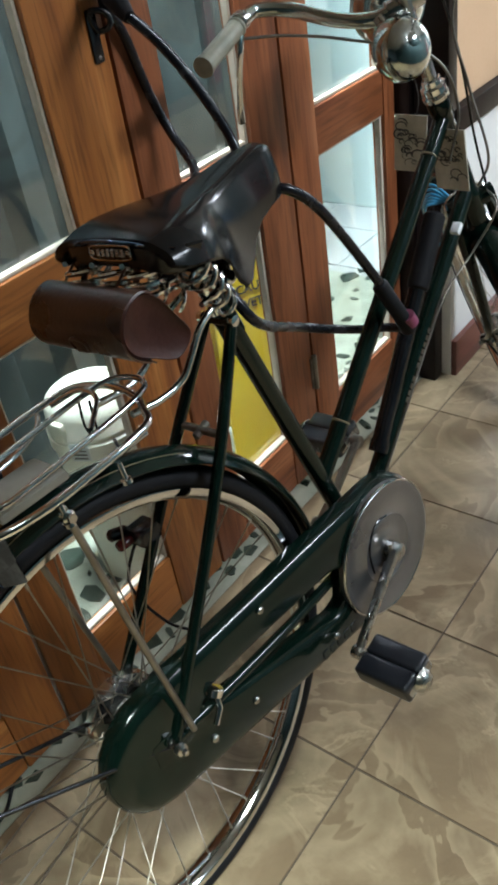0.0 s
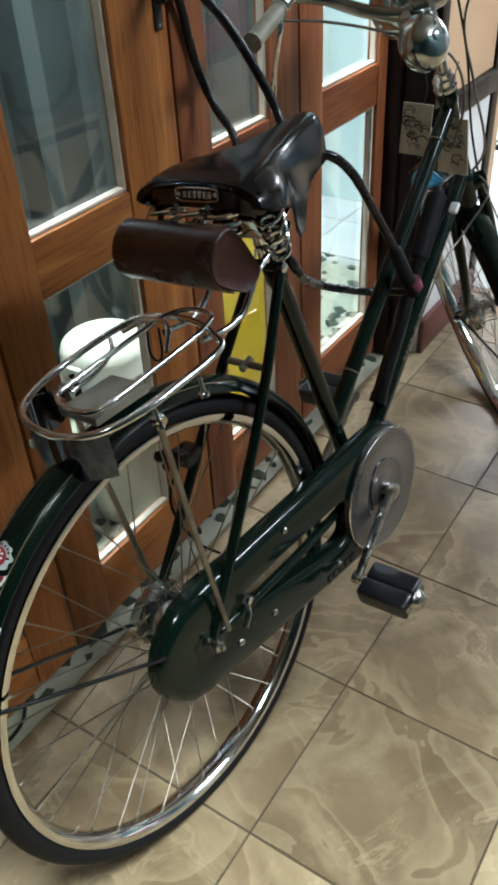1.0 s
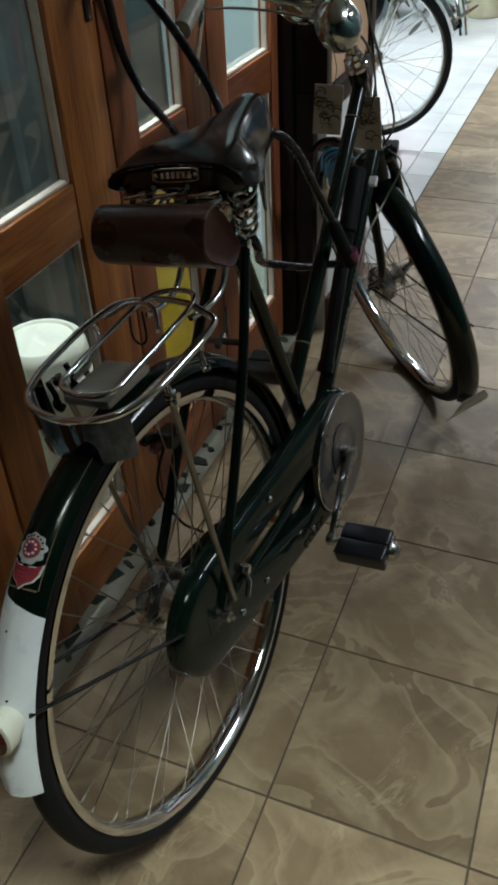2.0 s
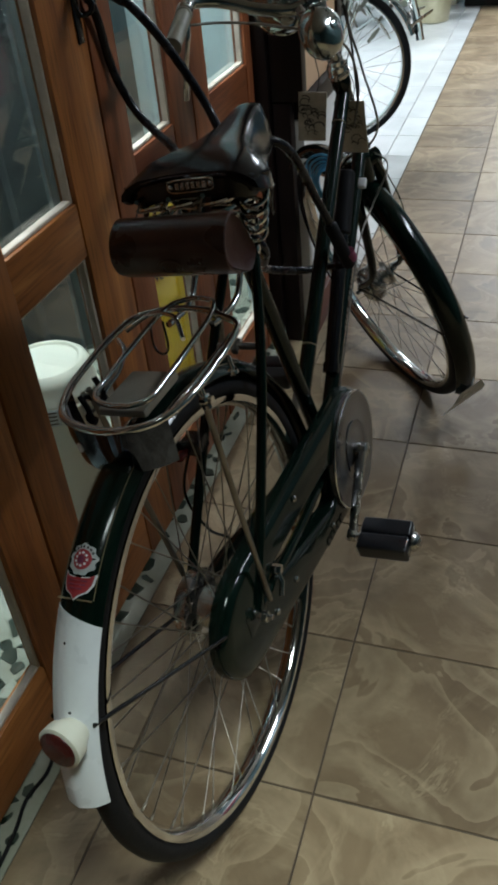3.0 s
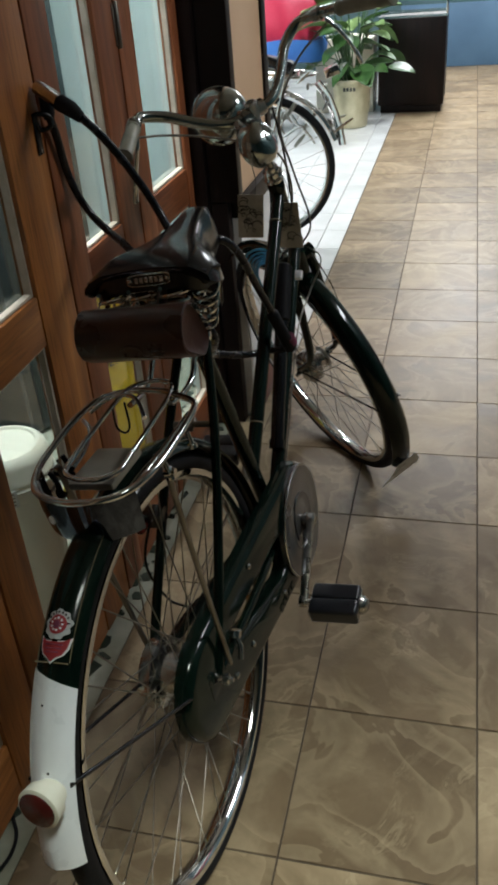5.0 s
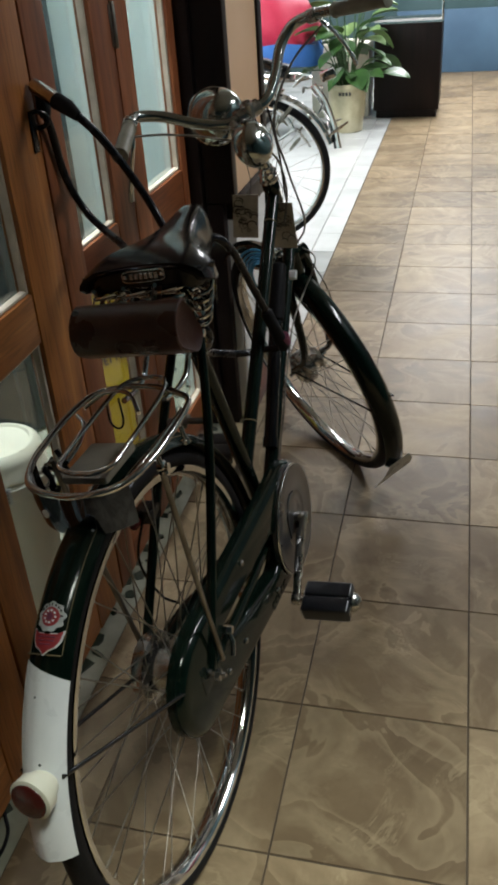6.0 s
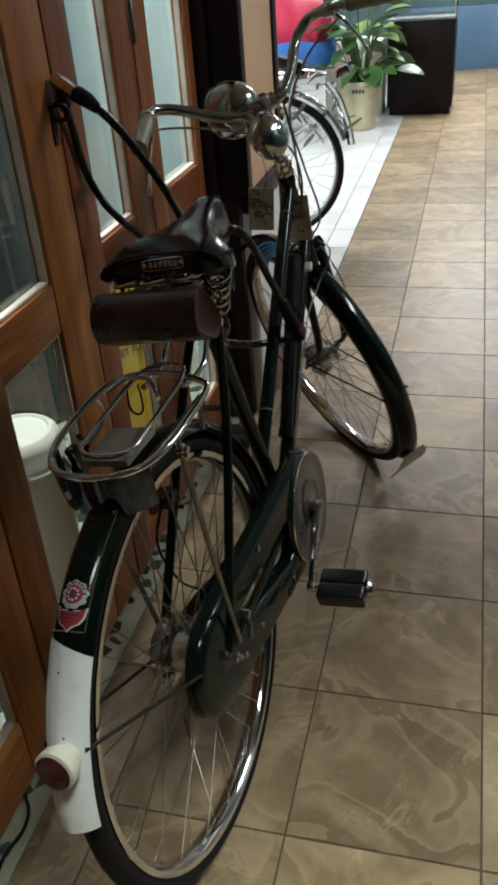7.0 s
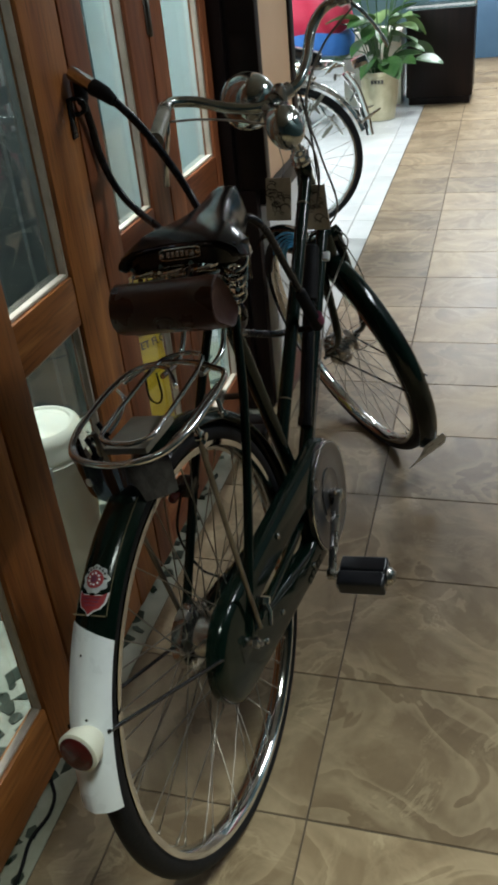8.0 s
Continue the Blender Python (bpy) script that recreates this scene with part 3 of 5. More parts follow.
for at in ((0, 0.51, 0.533), (0, 0.851, 0.838)):
    part("gold_ring", lathe([(0.0142, -0.0015), (0.0148, -0.001), (0.0148, 0.001), (0.0142, 0.0015)], at, d, 18), M_GOLD, tt)
d2 = (BB - head(0.748)).normalized()
for i in range(11):
    if i == 6:
        continue
    c = head(0.748) + d2 * (0.265 + 0.0125 * i)
    bar = box((0.0144, -0.0032, -0.0042), (0.0152, 0.0032, 0.0042), 0, None)
    part("lettering_mark", moved(bar, Matrix.Translation(c) @ Matrix.Rotation(radians(-42), 4, "X")), M_STEEL, dt)
part("head_tube", lathe([(0.0175, 0), (0.019, 0.004), (0.019, 0.018), (0.0165, 0.024), (0.0165, 0.176), (0.019, 0.182), (0.019, 0.198), (0.0175, 0.202)], head(0.725), STEER_AXIS, 24), M_GREEN, bike)
part("headset", lathe([(0.012, 0), (0.021, 0.001), (0.022, 0.007), (0.018, 0.011), (0.0205, 0.014), (0.0205, 0.023), (0.0155, 0.026), (0.0155, 0.034), (0.012, 0.036)], head(0.917), STEER_AXIS, 22), M_CHROME, bike, "chromed headset cups")
part("bottom_bracket", lathe([(0.019, -0.036), (0.021, -0.034), (0.021, 0.034), (0.019, 0.036)], BB, (1, 0, 0), 24), M_GREEN, bike)
lug = sweep([V((0, 0.331, 0.815)), V((0, 0.343, 0.775))], 0.0172, 18)
sweep([V((-0.024, 0.322, 0.806)), V((0.024, 0.322, 0.806))], 0.008, 12, bm=lug)
part("seat_lug", lug, M_GREEN, bike)
part("seat_bolt", lathe([(0.004, -0.034), (0.0075, -0.033), (0.0075, 0.033), (0.004, 0.034)], (0, 0.322, 0.806), (1, 0, 0), 8), M_CHROME, bike)
for s in (-1, 1):
    rod("seat_stay", [V((s * 0.024, 0.325, 0.806)), V((s * 0.045, 0.21, 0.64)), V((s * 0.058, 0.035, 0.40)), V((s * 0.058, 0.004, 0.358))], 0.0082, M_GREEN, bike)
    rod("chain_stay", [V((s * 0.026, 0.45, 0.318)), V((s * 0.045, 0.25, 0.335)), V((s * 0.056, 0.0, 0.355))], 0.0085, M_GREEN, bike)
    end = box((s * 0.0565 - 0.0025, -0.03, 0.335), (s * 0.0565 + 0.0025, 0.035, 0.376), 0.002)
    part("dropout", end, M_GREEN, bike)
    part("axle_nut", lathe([(0.0095, 0), (0.0095, 0.008), (0.005, 0.01), (0.004, 0.016)], (s * (0.061 + (0.008 if s > 0 else 0)), 0, 0.355), (s, 0, 0), 6), M_DULL, bike)
post = sweep([V((0, 0.331, 0.80)), V((0, 0.314, 0.872))], 0.0125, 18)
part("seat_post", post, M_CHROME, bike)

# chain case: a hollow-edged plate with an opening between the runs
outer, inner = [], []
C1, R1, C2, R2 = (0.486, 0.313), 0.124, (-0.006, 0.352), 0.094
NC = 60
for i in range(NC):
    a = 2 * math.pi * i / NC
    d = (math.cos(a), math.sin(a))
    s1, s2 = C1[0] * d[0] + C1[1] * d[1] + R1, C2[0] * d[0] + C2[1] * d[1] + R2
    c, r = (C1, R1) if s1 > s2 else (C2, R2)
    outer.append((c[0] + r * d[0], c[1] + r * d[1]))
hole = [(0.374, 0.352), (0.384, 0.325), (0.372, 0.285), (0.345, 0.278), (0.2, 0.313), (0.078, 0.346), (0.062, 0.36), (0.075, 0.376), (0.2, 0.372), (0.35, 0.362)]
hc = V((0.27, 0.338))


def along(loop, n, c):
    """n points of a closed loop, by angle round c."""
    res = []
    for i in range(n):
        a = 2 * math.pi * i / n
        d = V((math.cos(a), math.sin(a)))
        best = None
        for p, q in zip(loop, loop[1:] + loop[:1]):
            p, q = V(p) - c, V(q) - c
            e = q - p
            den = d.x * e.y - d.y * e.x
            if abs(den) < 1e-9:
                continue
            t, s = (p.x * e.y - p.y * e.x) / den, (p.x * d.y - p.y * d.x) / den
            if t > 0 and -1e-6 <= s <= 1 + 1e-6:
                best = t if best is None else max(best, t)
        res.append(c + d * best)
    return res


oo, ii = along(outer, 96, hc), along(hole, 96, hc)


def inset(loop, k):
    n = len(loop)
    res = []
    for i in range(n):
        t = (loop[(i + 1) % n] - loop[i - 1]).normalized()
        res.append(loop[i] + V((-t.y, t.x)) * k)
    return res


levels = [(oo, 0.027), (oo, 0.042), (inset(oo, 0.002), 0.0475), (inset(oo, 0.006), 0.0525), (inset(oo, 0.012), 0.0555), (inset(oo, 0.02), 0.0575), (inset(ii, -0.012), 0.0585), (inset(ii, -0.007), 0.0575), (inset(ii, -0.003), 0.0545), (ii, 0.048), (ii, 0.027)]
bm = bmesh.new()
rows = [[bm.verts.new((x, p.x, p.y)) for p in loop] for loop, x in levels]
for a, b in zip(rows, rows[1:] + rows[:1]):
    for j in range(96):
        bm.faces.new((a[j], a[(j + 1) % 96], b[(j + 1) % 96], b[j]))
case = part("chain_case", bm, M_GREEN, bike, "dark green enclosed chain case")
for i in range(5):
    part("lettering_mark", moved(box((-0.0004, -0.006, -0.008), (0.0006, 0.006, 0.008), 0), Matrix.Translation((0.0585, 0.30 + 0.018 * i, 0.236 - 0.0012 * i))), M_GREEN, case)
for at in ((0.0585, 0.06, 0.30), (0.0585, 0.145, 0.29), (0.0585, 0.33, 0.25), (0.0585, 0.20, 0.42)):
    part("case_screw", lathe([(0.006, 0), (0.006, 0.002), (0.004, 0.004)], at, (1, 0, 0), 10), M_DULL, case)
clip = lathe([(0.0105, -0.006), (0.0115, -0.005), (0.0115, 0.005), (0.0105, 0.006)], (0.061, 0.085, 0.372), (0, 0.55, 0.83), 14)
sweep([V((0.061, 0.085, 0.372)), V((0.07, 0.078, 0.352)), V((0.072, 0.062, 0.336))], 0.0045, 10, bm=clip)
part("stay_clip", clip, M_CHROME, case, "bright clip with bolt")
# round cover over the chainwheel
disc = lathe([(0.001, 0.0035), (0.03, 0.0035), (0.033, 0.0015), (0.056, 0.0012), (0.059, 0.003), (0.062, 0.0012), (0.103, 0.0), (0.108, 0.0024), (0.1135, 0.0028), (0.116, 0.0), (0.116, -0.01)], (0.0625, BB.y, BB.z), (1, 0, 0), 72)
cover = part("chainwheel_cover", disc, M_DISC, bike, "grey bare-metal round cover")
part("cover_rim", ring([(0.0022 * math.cos(a), 0.0022 * math.sin(a)) for a in (math.pi * j / 4 for j in range(8))], (0.0635, BB.y, BB.z), (1, 0, 0), 0.116, 72), M_CHROME, cover)

# slot of the hinged plate round the axle
slot = [V((0.0645, BB.y + x, BB.z + z)) for x, z in ((-0.044, -0.02), (-0.046, 0.02), (-0.034, 0.05), (-0.012, 0.064), (0.012, 0.06))]
part("cover_slot", sweep(spline(slot, 6), 0.0014, 6), M_BLACK, cover)


def crank(side, end):
    """Crank arm with cotter boss, and its pedal of two rubber blocks."""
    a, b = V((side * 0.078, BB.y, BB.z)), V((side * 0.09, end[0], end[1]))
    bm = sweep([a, a.lerp(b, 0.12), a.lerp(b, 0.85), b], [0.017, 0.0155, 0.012, 0.0125], 14, flat=0.6)
    lathe([(0.014, -0.013), (0.015, -0.011), (0.015, 0.011), (0.011, 0.014), (0.006, 0.015)], a, (side, 0, 0), 20, bm)
    sweep([a + V((0, -0.006, -0.02)), a + V((0, -0.01, 0.022))], 0.0042, 8, bm=bm)
    lathe([(0.011, -0.008), (0.012, -0.006), (0.012, 0.006), (0.011, 0.008)], b, (side, 0, 0), 16, bm)
    arm = part("crank_arm", bm, M_DULL if side > 0 else M_STEEL, bike, "dull plated crank arm")
    ax = lathe([(0.006, 0.0), (0.006, 0.014), (0.009, 0.016), (0.009, 0.112), (0.0125, 0.114), (0.0185, 0.115), (0.0195, 0.117), (0.017, 0.123), (0.011, 0.129), (0.006, 0.131), (0.002, 0.1315)], b, (side, 0, 0), 18)
    tilt = Matrix.Translation(b) @ Matrix.Rotation(radians(14), 4, "X")
    pedal = part("pedal", ax, M_DULL, bike, "rubber block pedal with plated dust cap")
    for s in (-1, 1):
        lo, hi = (side * 0.018, side * 0.113) if side > 0 else (side * 0.113, side * 0.018)
        blk = box((lo, s * 0.0176 - 0.018, -0.0185), (hi, s * 0.0176 + 0.018, 0.0185), 0.007, seg=3)
        part("rubber_block", moved(blk, tilt), M_PEDAL, pedal)
    for x in (0.0165, 0.1135):
        plate = box((side * x - 0.0015, -0.03, -0.008), (side * x + 0.0015, 0.03, 0.008), 0.001)
        part("cage_plate", moved(plate, tilt), M_DULL, pedal)


crank(1, (0.338, 0.222))
crank(-1, (0.640, 0.392))

# wheels
rear = wheel("rear_wheel", V((0.002, -0.002, 0.36)), EYE4, bike, "rear wheel with black tyre and chromed rim", 40, hub_r=0.034, R=0.36, phase=0.03)
part("brake_drum", lathe([(0.012, -0.006), (0.024, -0.005), (0.027, 0.004), (0.04, 0.005), (0.043, -0.003), (0.047, -0.006), (0.054, -0.005), (0.058, 0.001), (0.058, 0.016), (0.05, 0.021), (0.036, 0.025)], (-0.05, 0, 0.36), (1, 0, 0), 44), M_HUB, rear, "bright metal brake drum")
front = wheel("front_wheel", FRONT, STEER, bike, "front wheel turned to the doors, chromed rim", 32, phase=0.1)
part("hub_dynamo", moved(lathe([(0.02, -0.034), (0.045, -0.03), (0.048, -0.026), (0.048, 0.0), (0.04, 0.006), (0.02, 0.012)], FRONT, (1, 0, 0), 36), STEER), M_DULL, front, "dull metal hub drum")

# mudguards
guard = mudguard("rear_mudguard", REAR, 1, 136.2, EYE4, bike, M_GREEN, half=0.031, label="dark green rear mudguard with gold lines")
mudguard("white_tail", REAR, 134.8, 170, EYE4, guard, M_WHITE_EN, radius=0.3878, half=0.0316, cut=1.6, label="white painted mudguard tail")
for x in (-0.0226, 0.0226):
    part("gold_line", strip(REAR, x, 0.00035, 0.3813, 60, 132, 40, 0.0009), M_GOLD, guard)
line = strip(REAR, 0, 0.0226, 0.3845, 132, 132.25, 1, 0.003)
part("gold_line", line, M_GOLD, guard)


def on_guard(x, a, lift=0.0):
    r = 0.387 - 0.017 * (abs(x) / 0.031) ** 2.4 + 0.0015 * math.exp(-(x / 0.031 / 0.14) ** 2) + lift
    return REAR + V((x, r * math.cos(radians(a)), r * math.sin(radians(a))))


def decal(outline, a0, lift, t=0.0006):
    """A thin transfer that follows the blade: outline in metres (across, along)."""
    bm = bmesh.new()
    n = len(outline)
    deg = 180 / math.pi / 0.387
    top = [bm.verts.new(on_guard(x, a0 - y * deg, lift + t)) for x, y in outline]
    low = [bm.verts.new(on_guard(x, a0 - y * deg, lift - 0.002)) for x, y in outline]
    mid = V((sum(p[0] for p in outline) / n, sum(p[1] for p in outline) / n))
    c = bm.verts.new(on_guard(mid.x, a0 - mid.y * deg, lift + t))
    for i in range(n):
        j = (i + 1) % n
        bm.faces.new((top[i], top[j], c))
        bm.faces.new((low[i], low[j], top[j], top[i]))
    return bm


def round_outline(r, n=28, y=0.0, x=0.0):
    return [(x + r * math.cos(2 * math.pi * i / n), y + r * math.sin(2 * math.pi * i / n)) for i in range(n)]


CREST = 125.4
crest = part("crest_transfer", decal([(1.0 * x + 0.0016 * math.sin(9 * math.atan2(y, x)) * x / 0.018, y * (1 + 0.05 * math.sin(9 * math.atan2(y, x)))) for x, y in round_outline(0.018, 54)], CREST, 0.0002), M_FLAP, guard, "round white crest over a red shield")
part("crest_disc", decal(round_outline(0.0118), CREST, 0.0012), M_RED, guard)
for i in range(9):
    a = 2 * math.pi * i / 9
    part("crest_mark", decal(round_outline(0.0015, 8, 0.0074 * math.sin(a), 0.0074 * math.cos(a)), CREST, 0.002), M_WHITE_EN, guard)
part("crest_mark", decal([(-0.0042, -0.004), (-0.0012, -0.0048), (0.0032, -0.0042), (0.0042, 0.001), (0.0015, 0.0045), (-0.0034, 0.0036)], CREST, 0.002), M_PINK, guard)
for i in range(7):
    a = radians(35 + 110 * i / 6)
    part("crest_mark", decal([(0.0148 * math.cos(a) + 0.001 * p, 0.0148 * math.sin(a) + 0.0014 * q) for p, q in ((-1, -1), (1, -1), (1, 1), (-1, 1))], CREST, 0.0012), M_INK, guard)
shield = [(-0.0215, -0.014), (-0.0165, -0.0185), (-0.008, -0.0195), (0.008, -0.0195), (0.0165, -0.0185), (0.0215, -0.014), (0.0195, -0.028), (0.0145, -0.0365), (0.006, -0.041), (0, -0.047), (-0.006, -0.041), (-0.0145, -0.0365), (-0.0195, -0.028)]
part("crest_shield", decal(shield, CREST, 0.0002), M_WHITE_EN, guard)
part("crest_shield", decal([(x * 0.88, (y + 0.03) * 0.88 - 0.03) for x, y in shield], CREST, 0.0011), M_RED, guard)
for y, w in ((-0.024, 0.012), (-0.0285, 0.011), (-0.033, 0.008)):
    part("crest_mark", decal([(-w, y - 0.0009), (w, y - 0.0009), (w, y + 0.0009), (-w, y + 0.0009)], CREST, 0.0018), M_PINK, guard)

for x, ang in ((-0.004, 139.5), (0.006, 151)):
    part("paint_chip", decal(round_outline(0.0016, 10, 0, x), ang, 0.0008), M_BLACK, guard)

# tail reflector
ra = radians(155)
rc = REAR + V((0.006, 0.378 * math.cos(ra), 0.386 * math.sin(ra)))
rd = V((-0.05, -1, 0.16)).normalized()
refl = part("reflector", lathe([(0.017, -0.004), (0.019, 0.0), (0.0215, 0.008), (0.0262, 0.014), (0.0278, 0.03), (0.0247, 0.032)], rc, rd, 32), M_CREAM, bike, "round cream reflector housing")
part("red_lens", lathe([(0.0238, 0.024), (0.0238, 0.0335), (0.018, 0.0355), (0.0, 0.0365)], rc, rd, 32), M_RED_LENS, refl, "dark red lens")
front_guard = mudguard("front_mudguard", FRONT, 60, 222, STEER, bike, M_GREEN, label="dark green front mudguard", half=0.029)
flap_pts = []
for a in (216, 224, 236):
    for r in (0.39,):
        flap_pts.append(FRONT + V((0, r * math.cos(radians(a)), r * math.sin(radians(a)))))
w0, w1 = 0.03, 0.064
rows = []
for i, c in enumerate(flap_pts):
    w = (w0, 0.048, w1)[i]
    rows.append([c + V((-w, 0, 0)), c + V((w, 0, 0)), c + V((w, -0.002, 0.001)), c + V((-w, -0.002, 0.001))])
part("mud_flap", moved(loft(rows), STEER), M_FLAP, front_guard, "pale translucent plastic mud flap")
for s in (-1, 1):
    rod("guard_stay", [FRONT + V((s * 0.045, -0.01, 0.0)), FRONT + V((s * 0.034, -0.37, -0.03))], 0.0026, M_BLACK, front_guard, m=STEER)
    rod("guard_stay", [REAR + V((s * 0.058, -0.005, 0.0)), REAR + V((s * 0.0285, -0.336, 0.168))], 0.003, M_BLACK, guard)

# fork
for s in (-1, 1):
    c = head(0.70)
    rod("fork_blade", [c + V((s * 0.034, 0.0, 0.02)), c + V((s * 0.037, 0.05, -0.13)), c + V((s * 0.043, 0.12, -0.27)), FRONT + V((s * 0.05, -0.012, 0.015)), FRONT + V((s * 0.05, 0, 0))], [0.0115] * 9 + [0.0105] * 8 + [0.008] * 8 + [0.006] * 8, M_GREEN, bike, m=STEER)
crown = sweep([head(0.70) + V((-0.042, 0, 0.018)), head(0.70) + V((0.042, 0, 0.018))], 0.0165, 16, flat=1.1)
lathe([(0.018, -0.02), (0.019, 0.03)], head(0.70), STEER_AXIS, 20, crown)
part("fork_crown", moved(crown, STEER), M_GREEN, bike)
calip = sweep(spline([head(0.69) + V((-0.045, 0.03, -0.01)), head(0.70) + V((-0.03, 0.035, 0.03)), head(0.70) + V((0.03, 0.035, 0.03)), head(0.69) + V((0.045, 0.03, -0.01))], 6), 0.005, 10)
part("brake_stirrup", moved(calip, STEER), M_CHROME, bike)

# steering: stem, bars, grips, levers, lamp, bell
stem = lathe([(0.0108, 0), (0.0108, 0.118), (0.013, 0.12), (0.0135, 0.15), (0.009, 0.154)], head(0.945), STEER_AXIS, 20)
clamp_c = V((0, 0.846, 1.068))
sweep([clamp_c + V((-0.027, 0, 0)), clamp_c + V((0.027, 0, 0))], 0.0165, 20, bm=stem)
part("stem", moved(stem, STEER), M_DULL, bike, "dull plated stem")
half = [V((0.0, 0.846, 1.068)), V((0.05, 0.85, 1.07)), V((0.10, 0.872, 1.098)), V((0.15, 0.898, 1.14)), V((0.195, 0.897, 1.163)), V((0.228, 0.862, 1.163)), V((0.252, 0.80, 1.153))]
bent = half[:5] + [V((0.216, 0.877, 1.163)), V((0.25, 0.829, 1.153))]
full = [V((-p.x, p.y, p.z)) for p in bent[:0:-1]] + half
rod("handlebar", full, 0.0112, M_AGED, bike, "chromed swept-back handlebar", m=STEER, seg=16)
for s in (-1, 1):
    a, b = (V((0.247, 0.815, 1.155)), V((0.291, 0.685, 1.134))) if s > 0 else (V((-0.232, 0.855, 1.158)), V((-0.302, 0.755, 1.132)))
    gp = sweep([a, a.lerp(b, 0.03), a.lerp(b, 0.06), a.lerp(b, 0.07), a.lerp(b, 0.5), a.lerp(b, 0.93), a.lerp(b, 0.94), a.lerp(b, 0.985), b], [0.013, 0.0155, 0.0155, 0.0138, 0.0146, 0.014, 0.016, 0.016, 0.010], 20)
    part("grip", moved(gp, STEER), M_GRIP, bike, "aged ivory handlebar grip")
    c0 = V((s * 0.232, 0.852, 1.16))
    lv = part("brake_lever", moved(sweep(spline([c0 + V((0, 0, -0.012)), c0 + V((s * 0.012, -0.004, -0.032)), c0 + V((s * 0.034, 0.008, -0.07)), c0 + V((s * 0.052, 0.024, -0.106)), c0 + V((s * 0.061, 0.036, -0.128))], 6), [0.006] * 8 + [0.0052] * 10 + [0.0068] * 7, 12, flat=0.7), STEER), M_CHROME, bike, "chromed brake lever")
    part("lever_clamp", moved(lathe([(0.0125, -0.011), (0.0145, -0.009), (0.0145, 0.009), (0.0125, 0.011)], V((s * 0.226, 0.864, 1.162)), V((s * 0.3, -0.6, -0.05)), 18), STEER), M_DULL, lv)
lc = V((0.004, 1.028, 1.071))
lamp = part("headlamp", moved(lathe([(0.004, -0.074), (0.022, -0.071), (0.042, -0.058), (0.055, -0.034), (0.06, -0.006), (0.06, 0.002), (0.063, 0.004), (0.063, 0.014), (0.058, 0.018)], lc, (0, 1, -0.08), 36), STEER), M_AGED, bike, "chromed round headlamp")
part("lamp_lens", moved(lathe([(0.057, 0.0), (0.055, 0.017), (0.03, 0.023), (0, 0.025)], lc, (0, 1, -0.08), 36), STEER), M_FLAP, lamp, "pale ribbed lamp lens")
part("lamp_bracket", moved(sweep([V((0, 0.862, 1.01)), V((0, 0.91, 1.012)), V((0.003, 0.985, 1.03))], 0.006, 10), STEER), M_DULL, lamp)
bc = V((-0.034, 0.812, 1.016))
bell = part("bell", moved(lathe([(0.043, -0.014), (0.0465, -0.009), (0.0465, 0.002), (0.0445, 0.012), (0.04, 0.02), (0.032, 0.028), (0.02, 0.0335), (0.0105, 0.035), (0.0105, 0.0365), (0.0075, 0.038), (0, 0.0385)], bc, (0.45, -0.75, 0.15), 32), STEER), M_AGED, bike, "chromed domed bell")
part("bell_base", moved(sweep([bc, V((-0.042, 0.84, 1.068))], 0.009, 10), STEER), M_DULL, bell)


# cables
def world_to_bike(p):
    return BIKE.inverted() @ V(p)


def steered(p):
    return STEER @ V(p)


rod("brake_cable", [steered((-0.236, 0.85, 1.14)), steered((-0.17, 0.86, 1.11)), steered((-0.09, 0.845, 1.06)), V((0.02, 0.865, 0.985)), V((0.034, 0.9, 0.9)), V((0.02, 0.88, 0.82))], 0.0024, M_STEEL, bike)
rod("brake_cable", [steered((0.236, 0.85, 1.14)), steered((0.15, 0.885, 1.1)), steered((0.07, 0.90, 1.02)), V((0.03, 0.945, 0.92)), V((0.045, 0.96, 0.80)), steered((0.02, 0.99, 0.73))], 0.0024, M_STEEL, bike)
rod("brake_cable", [steered((0.06, 0.875, 1.07)), steered((0.062, 0.93, 0.95)), steered((0.05, 0.99, 0.82)), steered((0.04, 1.0, 0.73))], 0.0024, M_BLACK, bike)
rod("loose_wire", [steered((0.03, 0.99, 0.735)), V((0.06, 0.945, 0.72)), V((0.036, 0.9, 0.66)), V((0.024, 0.816, 0.617)), V((0.02, 0.745, 0.553)), V((0.019, 0.674, 0.487)), V((0.018, 0.60, 0.418)), V((0.016, 0.52, 0.345))], 0.0018, M_STEEL, bike)
rod("loose_wire", [steered((0.03, 0.96, 0.73)), steered((0.045, 0.965, 0.6)), steered((0.052, 1.04, 0.48)), steered((0.05, 1.19, 0.37))], 0.0018, M_DULL, bike)
for i in range(6):
    rod("blue_wire", [steered((-0.02 - 0.004 * i, 1.035 + 0.004 * i, 0.722)), steered((-0.036 - 0.006 * i, 1.075 - 0.004 * i, 0.752 - 0.005 * i)), steered((-0.056 - 0.003 * i, 1.13 - 0.008 * i, 0.744 - 0.011 * i)), steered((-0.064, 1.175 - 0.013 * i, 0.7 - 0.016 * i))], 0.0028, M_BLUEWIRE, bike)

# pump with its dark sleeve
p0, p1 = V((0.004, 0.84, 0.742)), V((0.002, 0.583, 0.428))
pump = rod("pump", [p0, p1], 0.0145, M_BLACK, bike, "black frame pump between the tubes", seg=18)
part("sleeve", sweep([p0 + (p0 - p1) * 0.012, p0.lerp(p1, 0.0), p0.lerp(p1, 0.30), p0.lerp(p1, 0.31)], [0.014, 0.0185, 0.0185, 0.015], 18), M_RUBBER, pump)
